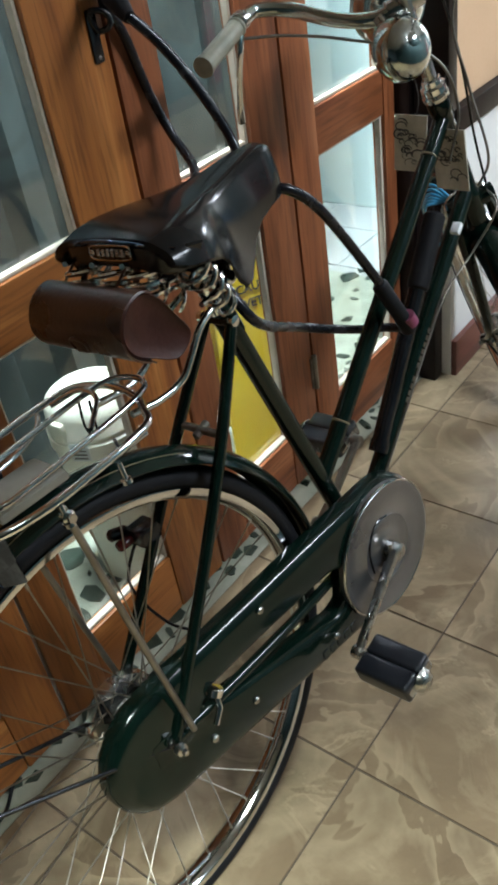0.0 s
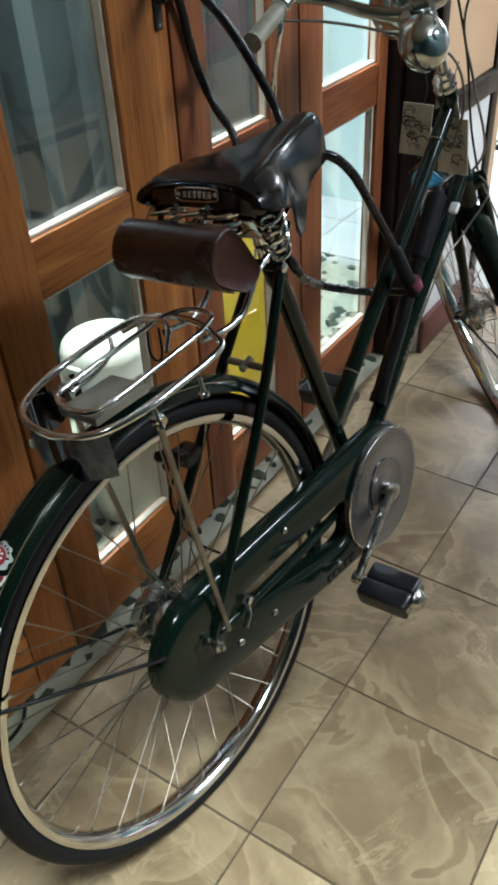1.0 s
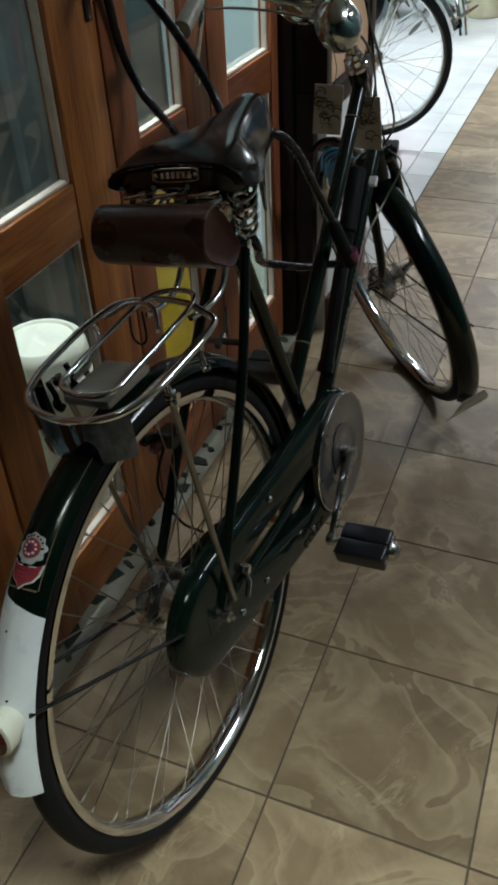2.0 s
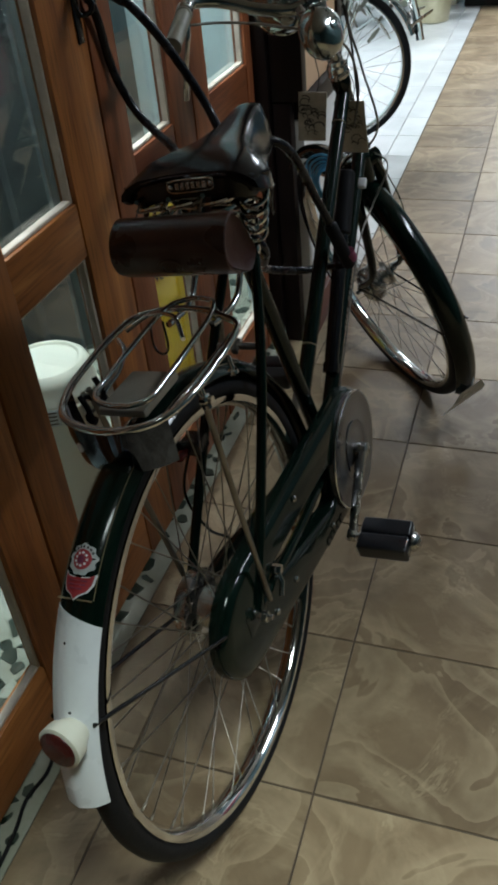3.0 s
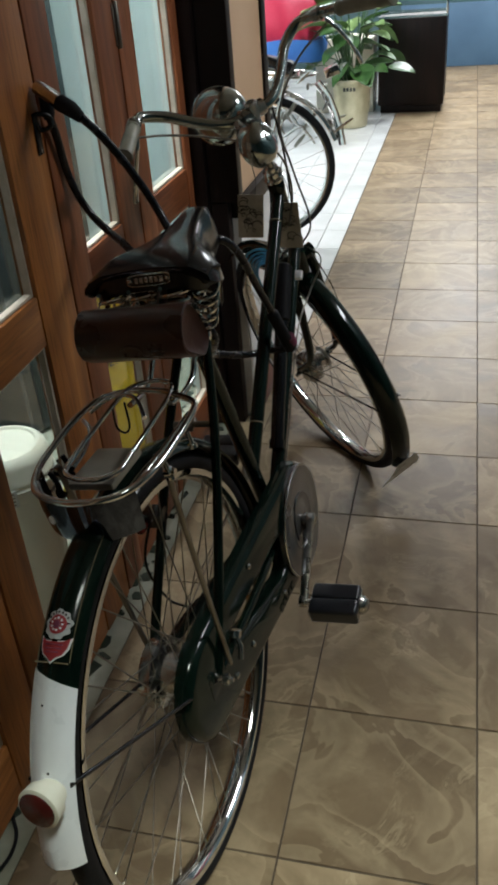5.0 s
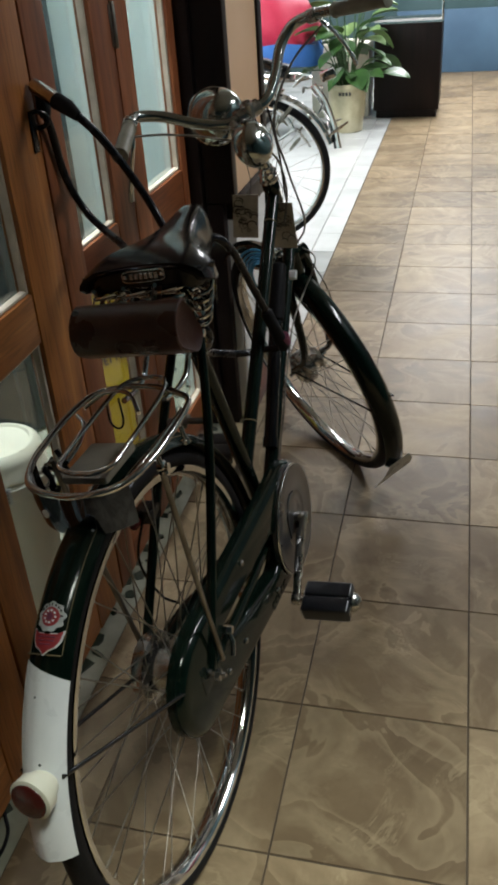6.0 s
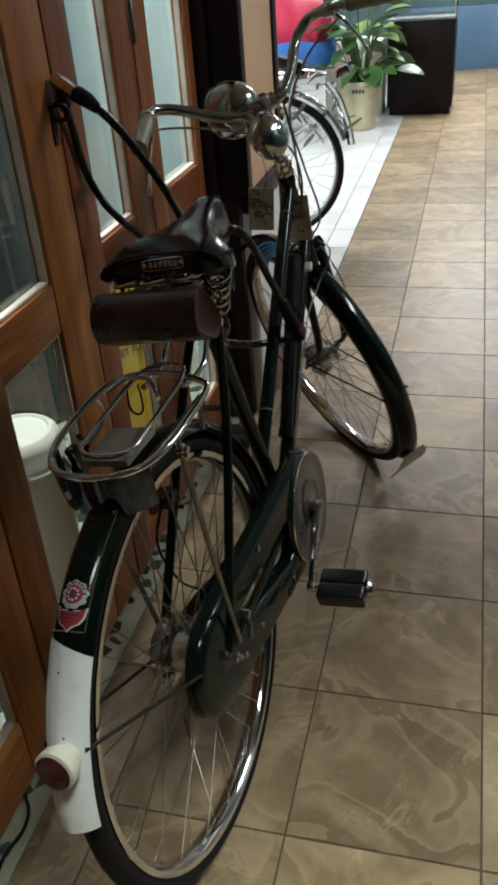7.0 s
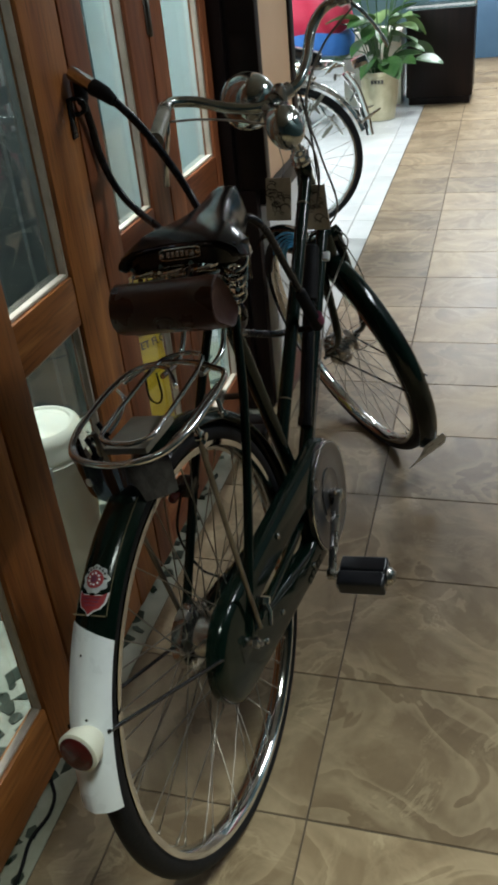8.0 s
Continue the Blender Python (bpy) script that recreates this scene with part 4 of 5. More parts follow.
part("white_clip", moved(box((-0.004, -0.012, -0.005), (0.012, 0.008, 0.005), 0.002), Matrix.Translation(p0 + V((0.018, 0.028, -0.03))) @ Matrix.Rotation(radians(40), 4, "X")), M_WHITE_EN, pump, "small white clip")
part("end_collar", sweep([p1, p1.lerp(p0, 0.05)], 0.017, 18), M_BLACK, pump)

# carrier
U0 = 0.782


def lift(y):
    return U0 + 0.078 * (y - 0.03)


loop = [(0.02, 0.152), (-0.03, 0.158), (-0.075, 0.14), (-0.088, 0.09), (-0.09, 0.03), (-0.085, -0.035), (-0.06, -0.085), (0.0, -0.103), (0.06, -0.085), (0.085, -0.035), (0.09, 0.03), (0.09, 0.085), (0.082, 0.118), (0.055, 0.135)]
carrier = part("carrier", sweep(spline([V((x * (1.16 if x < 0 else 0.96), y * (1.1 if y < 0 else 1.0), lift(y))) for x, y in loop], 7, True), 0.005, 10, closed=True), M_CHROME, bike, "chromed tubular rear carrier")
inner_loop = [(-0.044, 0.13), (-0.046, 0.06), (-0.046, -0.01), (-0.04, -0.055), (0.0, -0.07), (0.034, -0.055), (0.038, -0.01), (0.038, 0.07), (0.036, 0.13), (0.024, 0.168), (-0.004, 0.178), (-0.034, 0.165)]
part("inner_bar", sweep(spline([V((x * 1.04 - 0.004, y, lift(y) + 0.004)) for x, y in inner_loop], 6, True), 0.0039, 10, closed=True), M_CHROME, carrier)
rod("inner_bar", [V((0.064, 0.12, U0 - 0.012)), V((0.064, 0.03, U0 - 0.014)), V((0.06, -0.06, U0 - 0.018))], 0.004, M_CHROME, carrier)
rod("inner_bar", [V((-0.086, 0.1, lift(0.1))), V((-0.06, 0.128, lift(0.13) + 0.008)), V((-0.02, 0.125, lift(0.12) + 0.008)), V((0.012, 0.085, lift(0.08) - 0.002))], 0.0034, M_CHROME, carrier)
rod("inner_bar", [V((-0.088, 0.08, lift(0.08))), V((-0.068, 0.06, lift(0.06) - 0.004)), V((-0.056, 0.02, lift(0.02) - 0.008)), V((-0.05, -0.03, lift(-0.03) - 0.006))], 0.0032, M_CHROME, carrier)
part("wire_loop", sweep(spline([V((-0.06, 0.124, lift(0.12))), V((-0.062, 0.12, U0 - 0.03)), V((-0.05, 0.12, U0 - 0.042)), V((-0.04, 0.122, U0 - 0.03)), V((-0.04, 0.126, lift(0.12)))], 5), 0.0018, 8), M_BLACK, carrier)
U0 = U0 - 0.008
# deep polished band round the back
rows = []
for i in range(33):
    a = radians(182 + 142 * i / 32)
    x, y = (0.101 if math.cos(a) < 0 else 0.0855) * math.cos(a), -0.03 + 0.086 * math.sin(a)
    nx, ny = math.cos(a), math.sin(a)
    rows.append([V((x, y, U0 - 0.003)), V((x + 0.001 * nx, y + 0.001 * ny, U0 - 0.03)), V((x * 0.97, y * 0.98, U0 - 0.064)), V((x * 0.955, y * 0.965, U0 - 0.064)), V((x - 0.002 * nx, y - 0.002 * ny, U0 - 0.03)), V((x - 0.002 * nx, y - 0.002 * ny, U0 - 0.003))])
# The plate's dark mirror tone comes from its colour, not from its surroundings.
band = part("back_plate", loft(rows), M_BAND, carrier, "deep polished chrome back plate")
part("rivet", lathe([(0.006, 0), (0.006, 0.0018), (0.003, 0.003)], (-0.05, -0.1065, U0 - 0.034), (-0.35, -1, 0.05), 16), M_WHITE_EN, carrier)
part("platform", box((-0.046, -0.06, U0 - 0.02), (0.024, 0.034, U0 - 0.008), 0.005), M_MESHCORE, carrier, "flat grey platform")
for x, y in ((-0.078, -0.045), (-0.084, 0.0)):
    part("hook", sweep(spline([V((x, y, U0)), V((x + 0.006, y, U0 - 0.02)), V((x + 0.004, y, U0 - 0.034)), V((x + 0.012, y, U0 - 0.038))], 5), [0.004] * 8 + [0.006] * 8, 10), M_BLACK, carrier)
for x, y in ((0.086, -0.02), (0.087, 0.06)):
    part("bolt", lathe([(0.0035, 0), (0.0035, 0.02), (0.007, 0.021), (0.007, 0.026), (0.004, 0.027)], (x, y, U0), (0.1, 0, -1), 10), M_CHROME, carrier)
for s in (-1, 1):
    st = rod("carrier_stay", [V((s * 0.084, -0.018, U0 - 0.006)), V((s * 0.076, 0.006, 0.55)), V((s * 0.07, 0.03, 0.36))], 0.0044, M_STEEL, carrier)
    part("stay_bolt", lathe([(0.008, -0.004), (0.008, 0.004), (0.005, 0.006), (0.005, 0.011)], (s * 0.086, -0.018, U0 - 0.016), (s, 0, 0), 10), M_CHROME, carrier)
    rod("front_strut", [V((s * 0.034, 0.13, lift(0.13))), V((s * 0.036, 0.175, 0.777)), V((s * 0.037, 0.212, 0.783)), V((s * 0.037, 0.235, 0.803)), V((s * 0.036, 0.262, 0.828)), V((s * 0.033, 0.305, 0.845))], 0.0048, M_CHROME, carrier)
# bridge between the stays
br = sweep([V((-0.04, 0.243, 0.683)), V((0.04, 0.243, 0.683))], 0.0055, 12)
lathe([(0.0035, -0.014), (0.006, -0.012), (0.006, 0.012), (0.0035, 0.014)], (0, 0.243, 0.683), (0, 1, 0.3), 10, br)
part("rear_bridge", br, M_STEEL, bike)
clipm = box((-0.075, 0.122, 0.555), (-0.04, 0.158, 0.582), 0.006)
lathe([(0.006, 0), (0.009, 0.004), (0.009, 0.026), (0.005, 0.03)], (-0.078, 0.13, 0.572), (-0.3, -1, 0.2), 16, clipm)
part("cable_clamp", clipm, M_BLACK, bike, "black brake cable clamp")
part("brake_shoe", lathe([(0.006, 0), (0.008, 0.003), (0.008, 0.022), (0.006, 0.025)], (-0.066, 0.125, 0.566), (-0.1, -1, 0.0), 16), M_RED_LENS, bike, "dark red rubber block")
arm = sweep(spline([V((-0.07, -0.012, 0.35)), V((-0.072, 0.03, 0.345)), V((-0.068, 0.14, 0.34)), V((-0.058, 0.2, 0.338))], 5), [0.009] * 6 + [0.006] * 10, 10, flat=0.5)
part("brake_arm", arm, M_BLACK, bike)
rod("brake_cable", [V((-0.06, 0.135, 0.575)), V((-0.075, 0.1, 0.5)), V((-0.075, 0.13, 0.4)), V((-0.068, 0.17, 0.345))], 0.0024, M_BLACK, bike)

# saddle
secs = [(0.182, 0.096, 0.967, 0.012), (0.185, 0.104, 0.972, 0.019), (0.203, 0.109, 0.977, 0.032), (0.235, 0.107, 0.980, 0.041), (0.262, 0.097, 0.980, 0.05), (0.285, 0.083, 0.979, 0.065), (0.305, 0.072, 0.978, 0.094), (0.325, 0.064, 0.977, 0.111), (0.342, 0.057, 0.977, 0.112), (0.36, 0.050, 0.978, 0.098), (0.385, 0.041, 0.980, 0.078), (0.41, 0.035, 0.983, 0.066), (0.44, 0.032, 0.986, 0.06), (0.462, 0.030, 0.986, 0.056), (0.473, 0.024, 0.981, 0.05), (0.479, 0.012, 0.974, 0.035)]
rows = []
NS = 24
for y, w, top, drop in secs:
    row, back = [], []
    for j in range(NS + 1):
        x = -1 + 2 * j / NS
        e = abs(x)
        z = top - 0.010 * e ** 2 - drop * max(0, (e - 0.62) / 0.38) ** 1.9
        row.append(V((w * (x if e < 0.75 else math.copysign(0.75 + 0.25 * math.sin((e - 0.75) / 0.25 * math.pi / 2) * 0.86, x)), y, z)))
    for q in row[::-1]:
        back.append(V((q.x * 0.95, q.y + (0.002 if y < 0.3 else -0.002), q.z - 0.0045)))
    rows.append(row + back)
saddle = part("saddle", loft(rows), M_LEATHER, bike, "black polished leather sprung saddle")
rows = []
for i in range(21):
    x = -1 + 2 * i / 20
    y = 0.1845 + 0.042 * x ** 6
    z = 0.966 - 0.012 * x * x
    hgt = 0.0265 + 0.014 * x ** 4 - 0.02 * x ** 14
    rows.append([V((x * 0.105, y, z)), V((x * 0.106, y - 0.0035, z - 0.002)), V((x * 0.098, y - 0.0035, z - hgt + 0.003)), V((x * 0.095, y - 0.001, z - hgt)), V((x * 0.094, y + 0.002, z - hgt))])
part("cantle_plate", loft(rows), M_BLACK, saddle, "black back plate")
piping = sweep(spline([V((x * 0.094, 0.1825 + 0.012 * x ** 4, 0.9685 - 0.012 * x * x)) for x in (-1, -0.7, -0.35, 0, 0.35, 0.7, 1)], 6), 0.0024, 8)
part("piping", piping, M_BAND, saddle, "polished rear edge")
part("badge", moved(box((-0.0245, -0.0012, -0.0095), (0.0445, 0.0012, 0.0095), 0.001), pose(0, 0.1805, 0.957, -6)), M_BLACK, saddle, "small metal maker badge")
frame_pts = [V((0.01 + 0.033 * math.copysign(abs(math.cos(a)) ** 0.35, math.cos(a)), -0.0015, 0.0082 * math.copysign(abs(math.sin(a)) ** 0.5, math.sin(a)))) for a in (2 * math.pi * j / 32 for j in range(32))]
part("badge_frame", moved(sweep(frame_pts, 0.0011, 6, closed=True), pose(0, 0.1805, 0.957, -6)), M_CHROME, saddle)
for i in range(6):
    part("badge_mark", moved(box((-0.0028, -0.0008, -0.0042), (0.0028, 0.0008, 0.0042), 0.0004, seg=1), pose(-0.009 + 0.0077 * i, 0.1788, 0.957, -6)), M_DULL, saddle)
for s in (-1, 1):
    part("badge_rivet", lathe([(0.0035, 0), (0.0035, 0.001), (0.0015, 0.002)], (0.01 + s * 0.029, 0.1793, 0.957), (0, -1, 0), 10), M_CHROME, saddle)


def coil(c, r, h, turns, wire, lean=V((0, 0, 0))):
    pts = []
    for i in range(turns * 14 + 1):
        a = 2 * math.pi * i / 14
        k = i / (turns * 14)
        pts.append(V(c) + V((r * math.cos(a), r * math.sin(a), h * k)) + lean * k)
    return sweep(pts, wire, 8)


def cone_spring(top, foot, r0, r1, turns, wire):
    """A conical coil from top to foot."""
    top, foot = V(top), V(foot)
    ax = (foot - top).normalized()
    e1 = ax.orthogonal().normalized()
    e2 = ax.cross(e1)
    n = turns * 16
    return sweep([top.lerp(foot, i / n) + (e1 * math.cos(i * math.pi / 8) + e2 * math.sin(i * math.pi / 8)) * (r0 + (r1 - r0) * i / n) for i in range(n + 1)], wire, 8)


for top, foot in (((0.078, 0.222, 0.936), (0.036, 0.305, 0.836)), ((-0.078, 0.222, 0.936), (-0.036, 0.305, 0.836))):
    part("coil_spring", cone_spring(top, foot, 0.0205, 0.013, 5, 0.003), M_COIL, saddle, "bright conical coil spring")
for x in (-0.058, -0.01, 0.04):
    part("coil_spring", cone_spring((x, 0.19, 0.94), (x, 0.183, 0.905), 0.0205, 0.0195, 3, 0.0033), M_COIL, saddle, "bright short coil spring")
for s in (-1, 1):
    rod("saddle_wire", [V((s * 0.066, 0.235, 0.872)), V((s * 0.05, 0.28, 0.868)), V((s * 0.028, 0.33, 0.875)), V((s * 0.022, 0.40, 0.905)), V((s * 0.012, 0.455, 0.95))], 0.0035, M_CHROME, saddle)
    rod("saddle_wire", [V((s * 0.08, 0.22, 0.94)), V((0, 0.205, 0.938))], 0.0035, M_CHROME, saddle)
part("saddle_clamp", moved(box((-0.034, -0.018, -0.016), (0.034, 0.018, 0.016), 0.006), pose(0, 0.315, 0.872, 12)), M_CHROME, saddle, "chromed clamp")
part("clamp_bolt", lathe([(0.006, -0.045), (0.0095, -0.043), (0.0095, -0.036), (0.006, -0.035), (0.006, 0.035), (0.0095, 0.036), (0.0095, 0.043), (0.006, 0.045)], (0, 0.318, 0.868), (1, 0, 0), 8), M_CHROME, saddle)
saddle.matrix_local = Matrix.Translation((0.005, 0.34, 0)) @ Matrix.Rotation(radians(3.6), 4, "Z") @ Matrix.Translation((0, -0.34, 0))
# saddle bag
bag = thing("saddle_bag", BIKE @ Matrix.Translation((0.005, 0, 0.003)), "brown leather barrel bag strapped under the saddle", "bag")
PROFILE = [V((0, y, z)) for y, z in ((0.132, 0.912), (0.158, 0.921), (0.181, 0.905), (0.198, 0.876), (0.21, 0.848), (0.184, 0.83), (0.15, 0.846), (0.124, 0.864), (0.1185, 0.888))]
MID = V((0, 0.16, 0.876))


def bag_ring(x, k, sag=0.0):
    return [MID + (q - MID) * k + V((x, 0, -sag)) for q in spline(PROFILE, 5, True)]


rows = [bag_ring(x, k, 0.0012 * math.sin(x * 60)) for x, k in ((-0.083, 0.1), (-0.084, 0.5), (-0.086, 0.86), (-0.089, 0.94), (-0.088, 0.985), (-0.08, 0.995), (-0.05, 1.0), (-0.02, 0.985), (0.01, 0.99), (0.04, 1.0), (0.07, 0.995), (0.078, 0.985), (0.08, 0.94), (0.077, 0.86), (0.074, 0.5), (0.073, 0.1))]
part("body", loft(rows), M_GUSSET, bag, "red-brown leather body with sunken ends")
outline = spline(PROFILE, 8, True)
low = min(range(len(outline)), key=lambda i: (outline[i] - V((0, 0.15, 0.846))).length)
high = min(range(len(outline)), key=lambda i: (outline[i] - V((0, 0.17, 0.915))).length)
path = [outline[i % len(outline)] for i in range(low, high + len(outline) + 1)] if low > high else outline[low:high + 1]
rows = []
for i, q in enumerate(path):
    d = (q - MID).normalized()
    w = 0.002 * math.sin(i * 1.7) * (i < 3)
    rows.append([q + d * 0.001 + V((-0.0905, 0, 0)), q + d * 0.0032 + V((-0.0895, 0, 0)), q + d * (0.0034 - 0.0012 * math.sin(i * 0.6)), q + d * 0.0032 + V((0.0815, 0, w)), q + d * 0.001 + V((0.0825, 0, w)), q - d * 0.0005])
part("flap", loft(rows), M_BROWN, bag, "folded brown leather flap")
bk = sweep(spline([V((-0.016, 0.1165, 0.876)), V((-0.004, 0.1155, 0.88)), V((0.012, 0.1165, 0.876)), V((0.012, 0.119, 0.866)), V((-0.002, 0.12, 0.863)), V((-0.016, 0.119, 0.866))], 5, True), 0.0026, 8, closed=True)
part("buckle", bk, M_BROWN, bag, "stitched leather keeper")
part("strap", box((-0.011, 0.1165, 0.862), (0.007, 0.1215, 0.886), 0.0015), M_BROWN, bag)
for x in (-0.066, 0.03):
    part("strap", sweep(spline([V((x, 0.166, 0.92)), V((x, 0.182, 0.932)), V((x, 0.196, 0.938)), V((x, 0.2, 0.925)), V((x, 0.186, 0.905))], 5), 0.004, 8, flat=0.3), M_GUSSET, bag)

# lock on the door and the frame
lock = thing("cable_lock", EYE4, "thick black cable lock looped from door to bicycle", "lock")
rod("cable", [(-0.391, 0.552, 1.12), (-0.372, 0.571, 1.09), (-0.352, 0.586, 1.055), (-0.33, 0.6, 1.012), (-0.31, 0.61, 0.97), (-0.293, 0.61, 0.937), (-0.268, 0.588, 0.908), (-0.24, 0.56, 0.9), (-0.20, 0.535, 0.905), (-0.165, 0.545, 0.913), (-0.145, 0.585, 0.875), (-0.13, 0.645, 0.79), (-0.105, 0.70, 0.69), (-0.092, 0.718, 0.645)], 0.0075, M_CABLE, lock, seg=14)
rod("cable", [(-0.474, 0.6, 1.118), (-0.478, 0.624, 1.076), (-0.481, 0.646, 1.01), (-0.472, 0.655, 0.965), (-0.45, 0.658, 0.922), (-0.412, 0.645, 0.892), (-0.36, 0.59, 0.884), (-0.28, 0.50, 0.86), (-0.20, 0.43, 0.835), (-0.158, 0.425, 0.79), (-0.172, 0.475, 0.745), (-0.2, 0.545, 0.7), (-0.218, 0.617, 0.657), (-0.202, 0.665, 0.632), (-0.178, 0.718, 0.608), (-0.14, 0.748, 0.604), (-0.1, 0.738, 0.616)], 0.0075, M_CABLE, lock, seg=14)
part("barrel", sweep([(-0.482, 0.591, 1.165), (-0.48, 0.59, 1.164), (-0.434, 0.57, 1.142), (-0.432, 0.569, 1.141)], [0.009, 0.0125, 0.0125, 0.01], 20), M_CHROME, lock, "chromed lock barrel")
part("collar", sweep([(-0.435, 0.57, 1.143), (-0.433, 0.569, 1.141), (-0.408, 0.558, 1.131), (-0.39, 0.552, 1.118)], [0.011, 0.0145, 0.0135, 0.009], 18), M_RUBBER, lock)
part("hinge_knuckle", sweep([(-0.474, 0.596, 1.163), (-0.472, 0.597, 1.15), (-0.474, 0.6, 1.12), (-0.474, 0.601, 1.11)], [0.008, 0.0125, 0.0125, 0.009], 18), M_RUBBER, lock)
part("sleeve", sweep([(-0.113, 0.683, 0.72), (-0.112, 0.685, 0.716), (-0.092, 0.72, 0.64), (-0.088, 0.727, 0.625), (-0.087, 0.729, 0.62)], [0.009, 0.0125, 0.0125, 0.0135, 0.010], 18), M_RUBBER, lock, "black moulded lock sleeve")
part("label_patch", sweep([(-0.0885, 0.7195, 0.652), (-0.085, 0.7285, 0.634)], 0.0128, 18), M_PINK, lock, "faded pink label")
pull = thing("door_pull", EYE4, "small black ring pull on the door stile", "handle")
part("plate", box((-0.4895, 0.565, 1.055), (-0.486, 0.584, 1.125), 0.002), M_BLACK, pull)
part("ring_pull", sweep(spline([V((-0.486, 0.57, 1.12)), V((-0.474, 0.58, 1.122)), V((-0.466, 0.588, 1.114)), V((-0.468, 0.588, 1.1)), V((-0.484, 0.58, 1.096))], 6, True), 0.0045, 10, closed=True), M_BLACK, pull)
for z in (1.062, 1.117):
    part("plate_screw", lathe([(0.0032, 0), (0.0032, 0.001), (0.0015, 0.0018)], (-0.486, 0.5745, z), (1, 0, 0), 10), M_STEEL, pull)


# cards on strings at the head
def card(c, w, h, m, label):
    root = thing("paper_card", m, label, "card", "cards on the handlebar")
    part("sheet", box((-w / 2, -0.0012, -h / 2), (w / 2, 0.0012, h / 2), 0.0005, seg=1), M_PAPER, root)
    random.seed(int(c * 10))
    for i in range(22):
        x, z = random.uniform(-w * 0.34, w * 0.34), random.uniform(-h * 0.36, h * 0.36)
        r = random.uniform(0.003, 0.011)
        pts = [V((x + r * math.cos(a), -0.0016, z + r * 0.8 * math.sin(a))) for a in (2 * math.pi * k / 12 for k in range(random.randint(5, 11)))]
        part("print_mark", sweep(spline(pts, 3), random.uniform(0.0006, 0.0016), 5), M_INK, root)
    part("string", sweep(spline([V((0.01, 0, h / 2)), V((0.012, 0.004, h / 2 + 0.03)), V((0.004, 0.0, h / 2 + 0.07)), V((0.012, 0, h / 2 + 0.1))], 5), 0.001, 6), M_INK, root)


card(1.2, 0.058, 0.1, pose(-0.222, 1.0, 0.818, 4, 3, 10), "printed paper card hanging on a string")
card(2.5, 0.064, 0.105, pose(-0.134, 0.972, 0.806, 6, -3, -8), "creased printed card beside the head tube")

# ---- behind the glass ----
bin_thing = thing("pedal_bin", pose(-0.695, 0.535, 0.0), "cream plastic dustbin with rounded lid behind the glass", "bin")
prof = [(0.07, 0.0), (0.078, 0.004), (0.08, 0.02), (0.097, 0.36), (0.102, 0.365), (0.102, 0.39), (0.096, 0.395)]
part("body", lathe(prof, (0, 0, 0), (0, 0, 1), 40), M_CREAM, bin_thing)
lid = lathe([(0.096, 0.394), (0.099, 0.398), (0.099, 0.405), (0.096, 0.41), (0.094, 0.438), (0.088, 0.455), (0.078, 0.463), (0.072, 0.463), (0.068, 0.458), (0.04, 0.46), (0.0, 0.462)], (0, 0, 0), (0, 0, 1), 40)
box((-0.02, -0.104, 0.395), (0.02, -0.08, 0.44), 0.008, lid)
part("lid", lid, M_CREAM, bin_thing)
for x in (-0.025, 0.025):
    part("handle", sweep(spline([V((0.095, x - 0.02, 0.40)), V((0.112, x - 0.02, 0.375)), V((0.112, x + 0.02, 0.375)), V((0.095, x + 0.02, 0.40))], 5), 0.004, 8), M_BLACK, bin_thing, "thin black handle")
part("label_plate", moved(box((-0.02, -0.001, -0.02), (0.02, 0.001, 0.02), 0.0005), pose(0.0445, -0.0925, 0.38, 0, 0, 26)), M_FLAP, bin_thing, "small printed label")
for i in range(4):
    part("label_mark", moved(box((-0.014, -0.0008, -0.0016), (0.014, 0.0008, 0.0016), 0), pose(0.045, -0.0938, 0.367 + 0.009 * i, 0, 0, 26)), M_INK, bin_thing)

sign = thing("wet_floor_sign", pose(-0.66, 1.03, 0.0, 0, 0, 62), "yellow folding wet-floor caution sign behind the glass", "sign")
for s, nm in ((-1, "front_panel"), (1, "back_panel")):
    rows = []
    for k in range(9):
        z = 0.02 + 0.60 * k / 8
        w = 0.145 - 0.045 * (k / 8)
        y = s * (0.10 * (1 - k / 8) + 0.008)
        rows.append([V((-w, y - 0.004, z)), V((w, y - 0.004, z)), V((w, y + 0.004, z)), V((-w, y + 0.004, z))])
    panel = part(nm, loft(rows), M_YELLOW, sign, "yellow plastic panel")
    if s < 0:
        font_rows = (("CAUTION", 0.46, 0.028), ("WET FLOOR", 0.425, 0.028))
        for word, z, size in font_rows:
            cu = bpy.data.curves.new("lettering", "FONT")
            cu.body, cu.size, cu.extrude, cu.offset = word, size, 0.0006, 0.0006
            cu.materials.append(M_INK)
            ob = new("lettering", cu)
            ob.parent = panel
            ob.matrix_local = pose(-0.05, -0.10 * (1 - (z - 0.02) / 0.6) - 0.0135, z, 90 - 9.5)
hd = box((-0.05, -0.018, 0.62), (0.05, 0.018, 0.66), 0.008)
part("carry_handle", hd, M_YELLOW, sign)

cloth = thing("curtain", pose(-1.05, 0.9, 0), "dark grey-green curtain inside the glazed room", "curtain")
rows = []
for k in range(2):
    z = (0.012, 2.5)[k]
    rows.append([V((0.03 * math.sin(j * 0.9) + 0.012 * math.sin(j * 2.3), -1.2 + 2.2 * j / 75, z)) for j in range(76)] + [V((0.03 * math.sin(j * 0.9) + 0.012 * math.sin(j * 2.3) - 0.003, -1.2 + 2.2 * j / 75, z)) for j in range(75, -1, -1)])
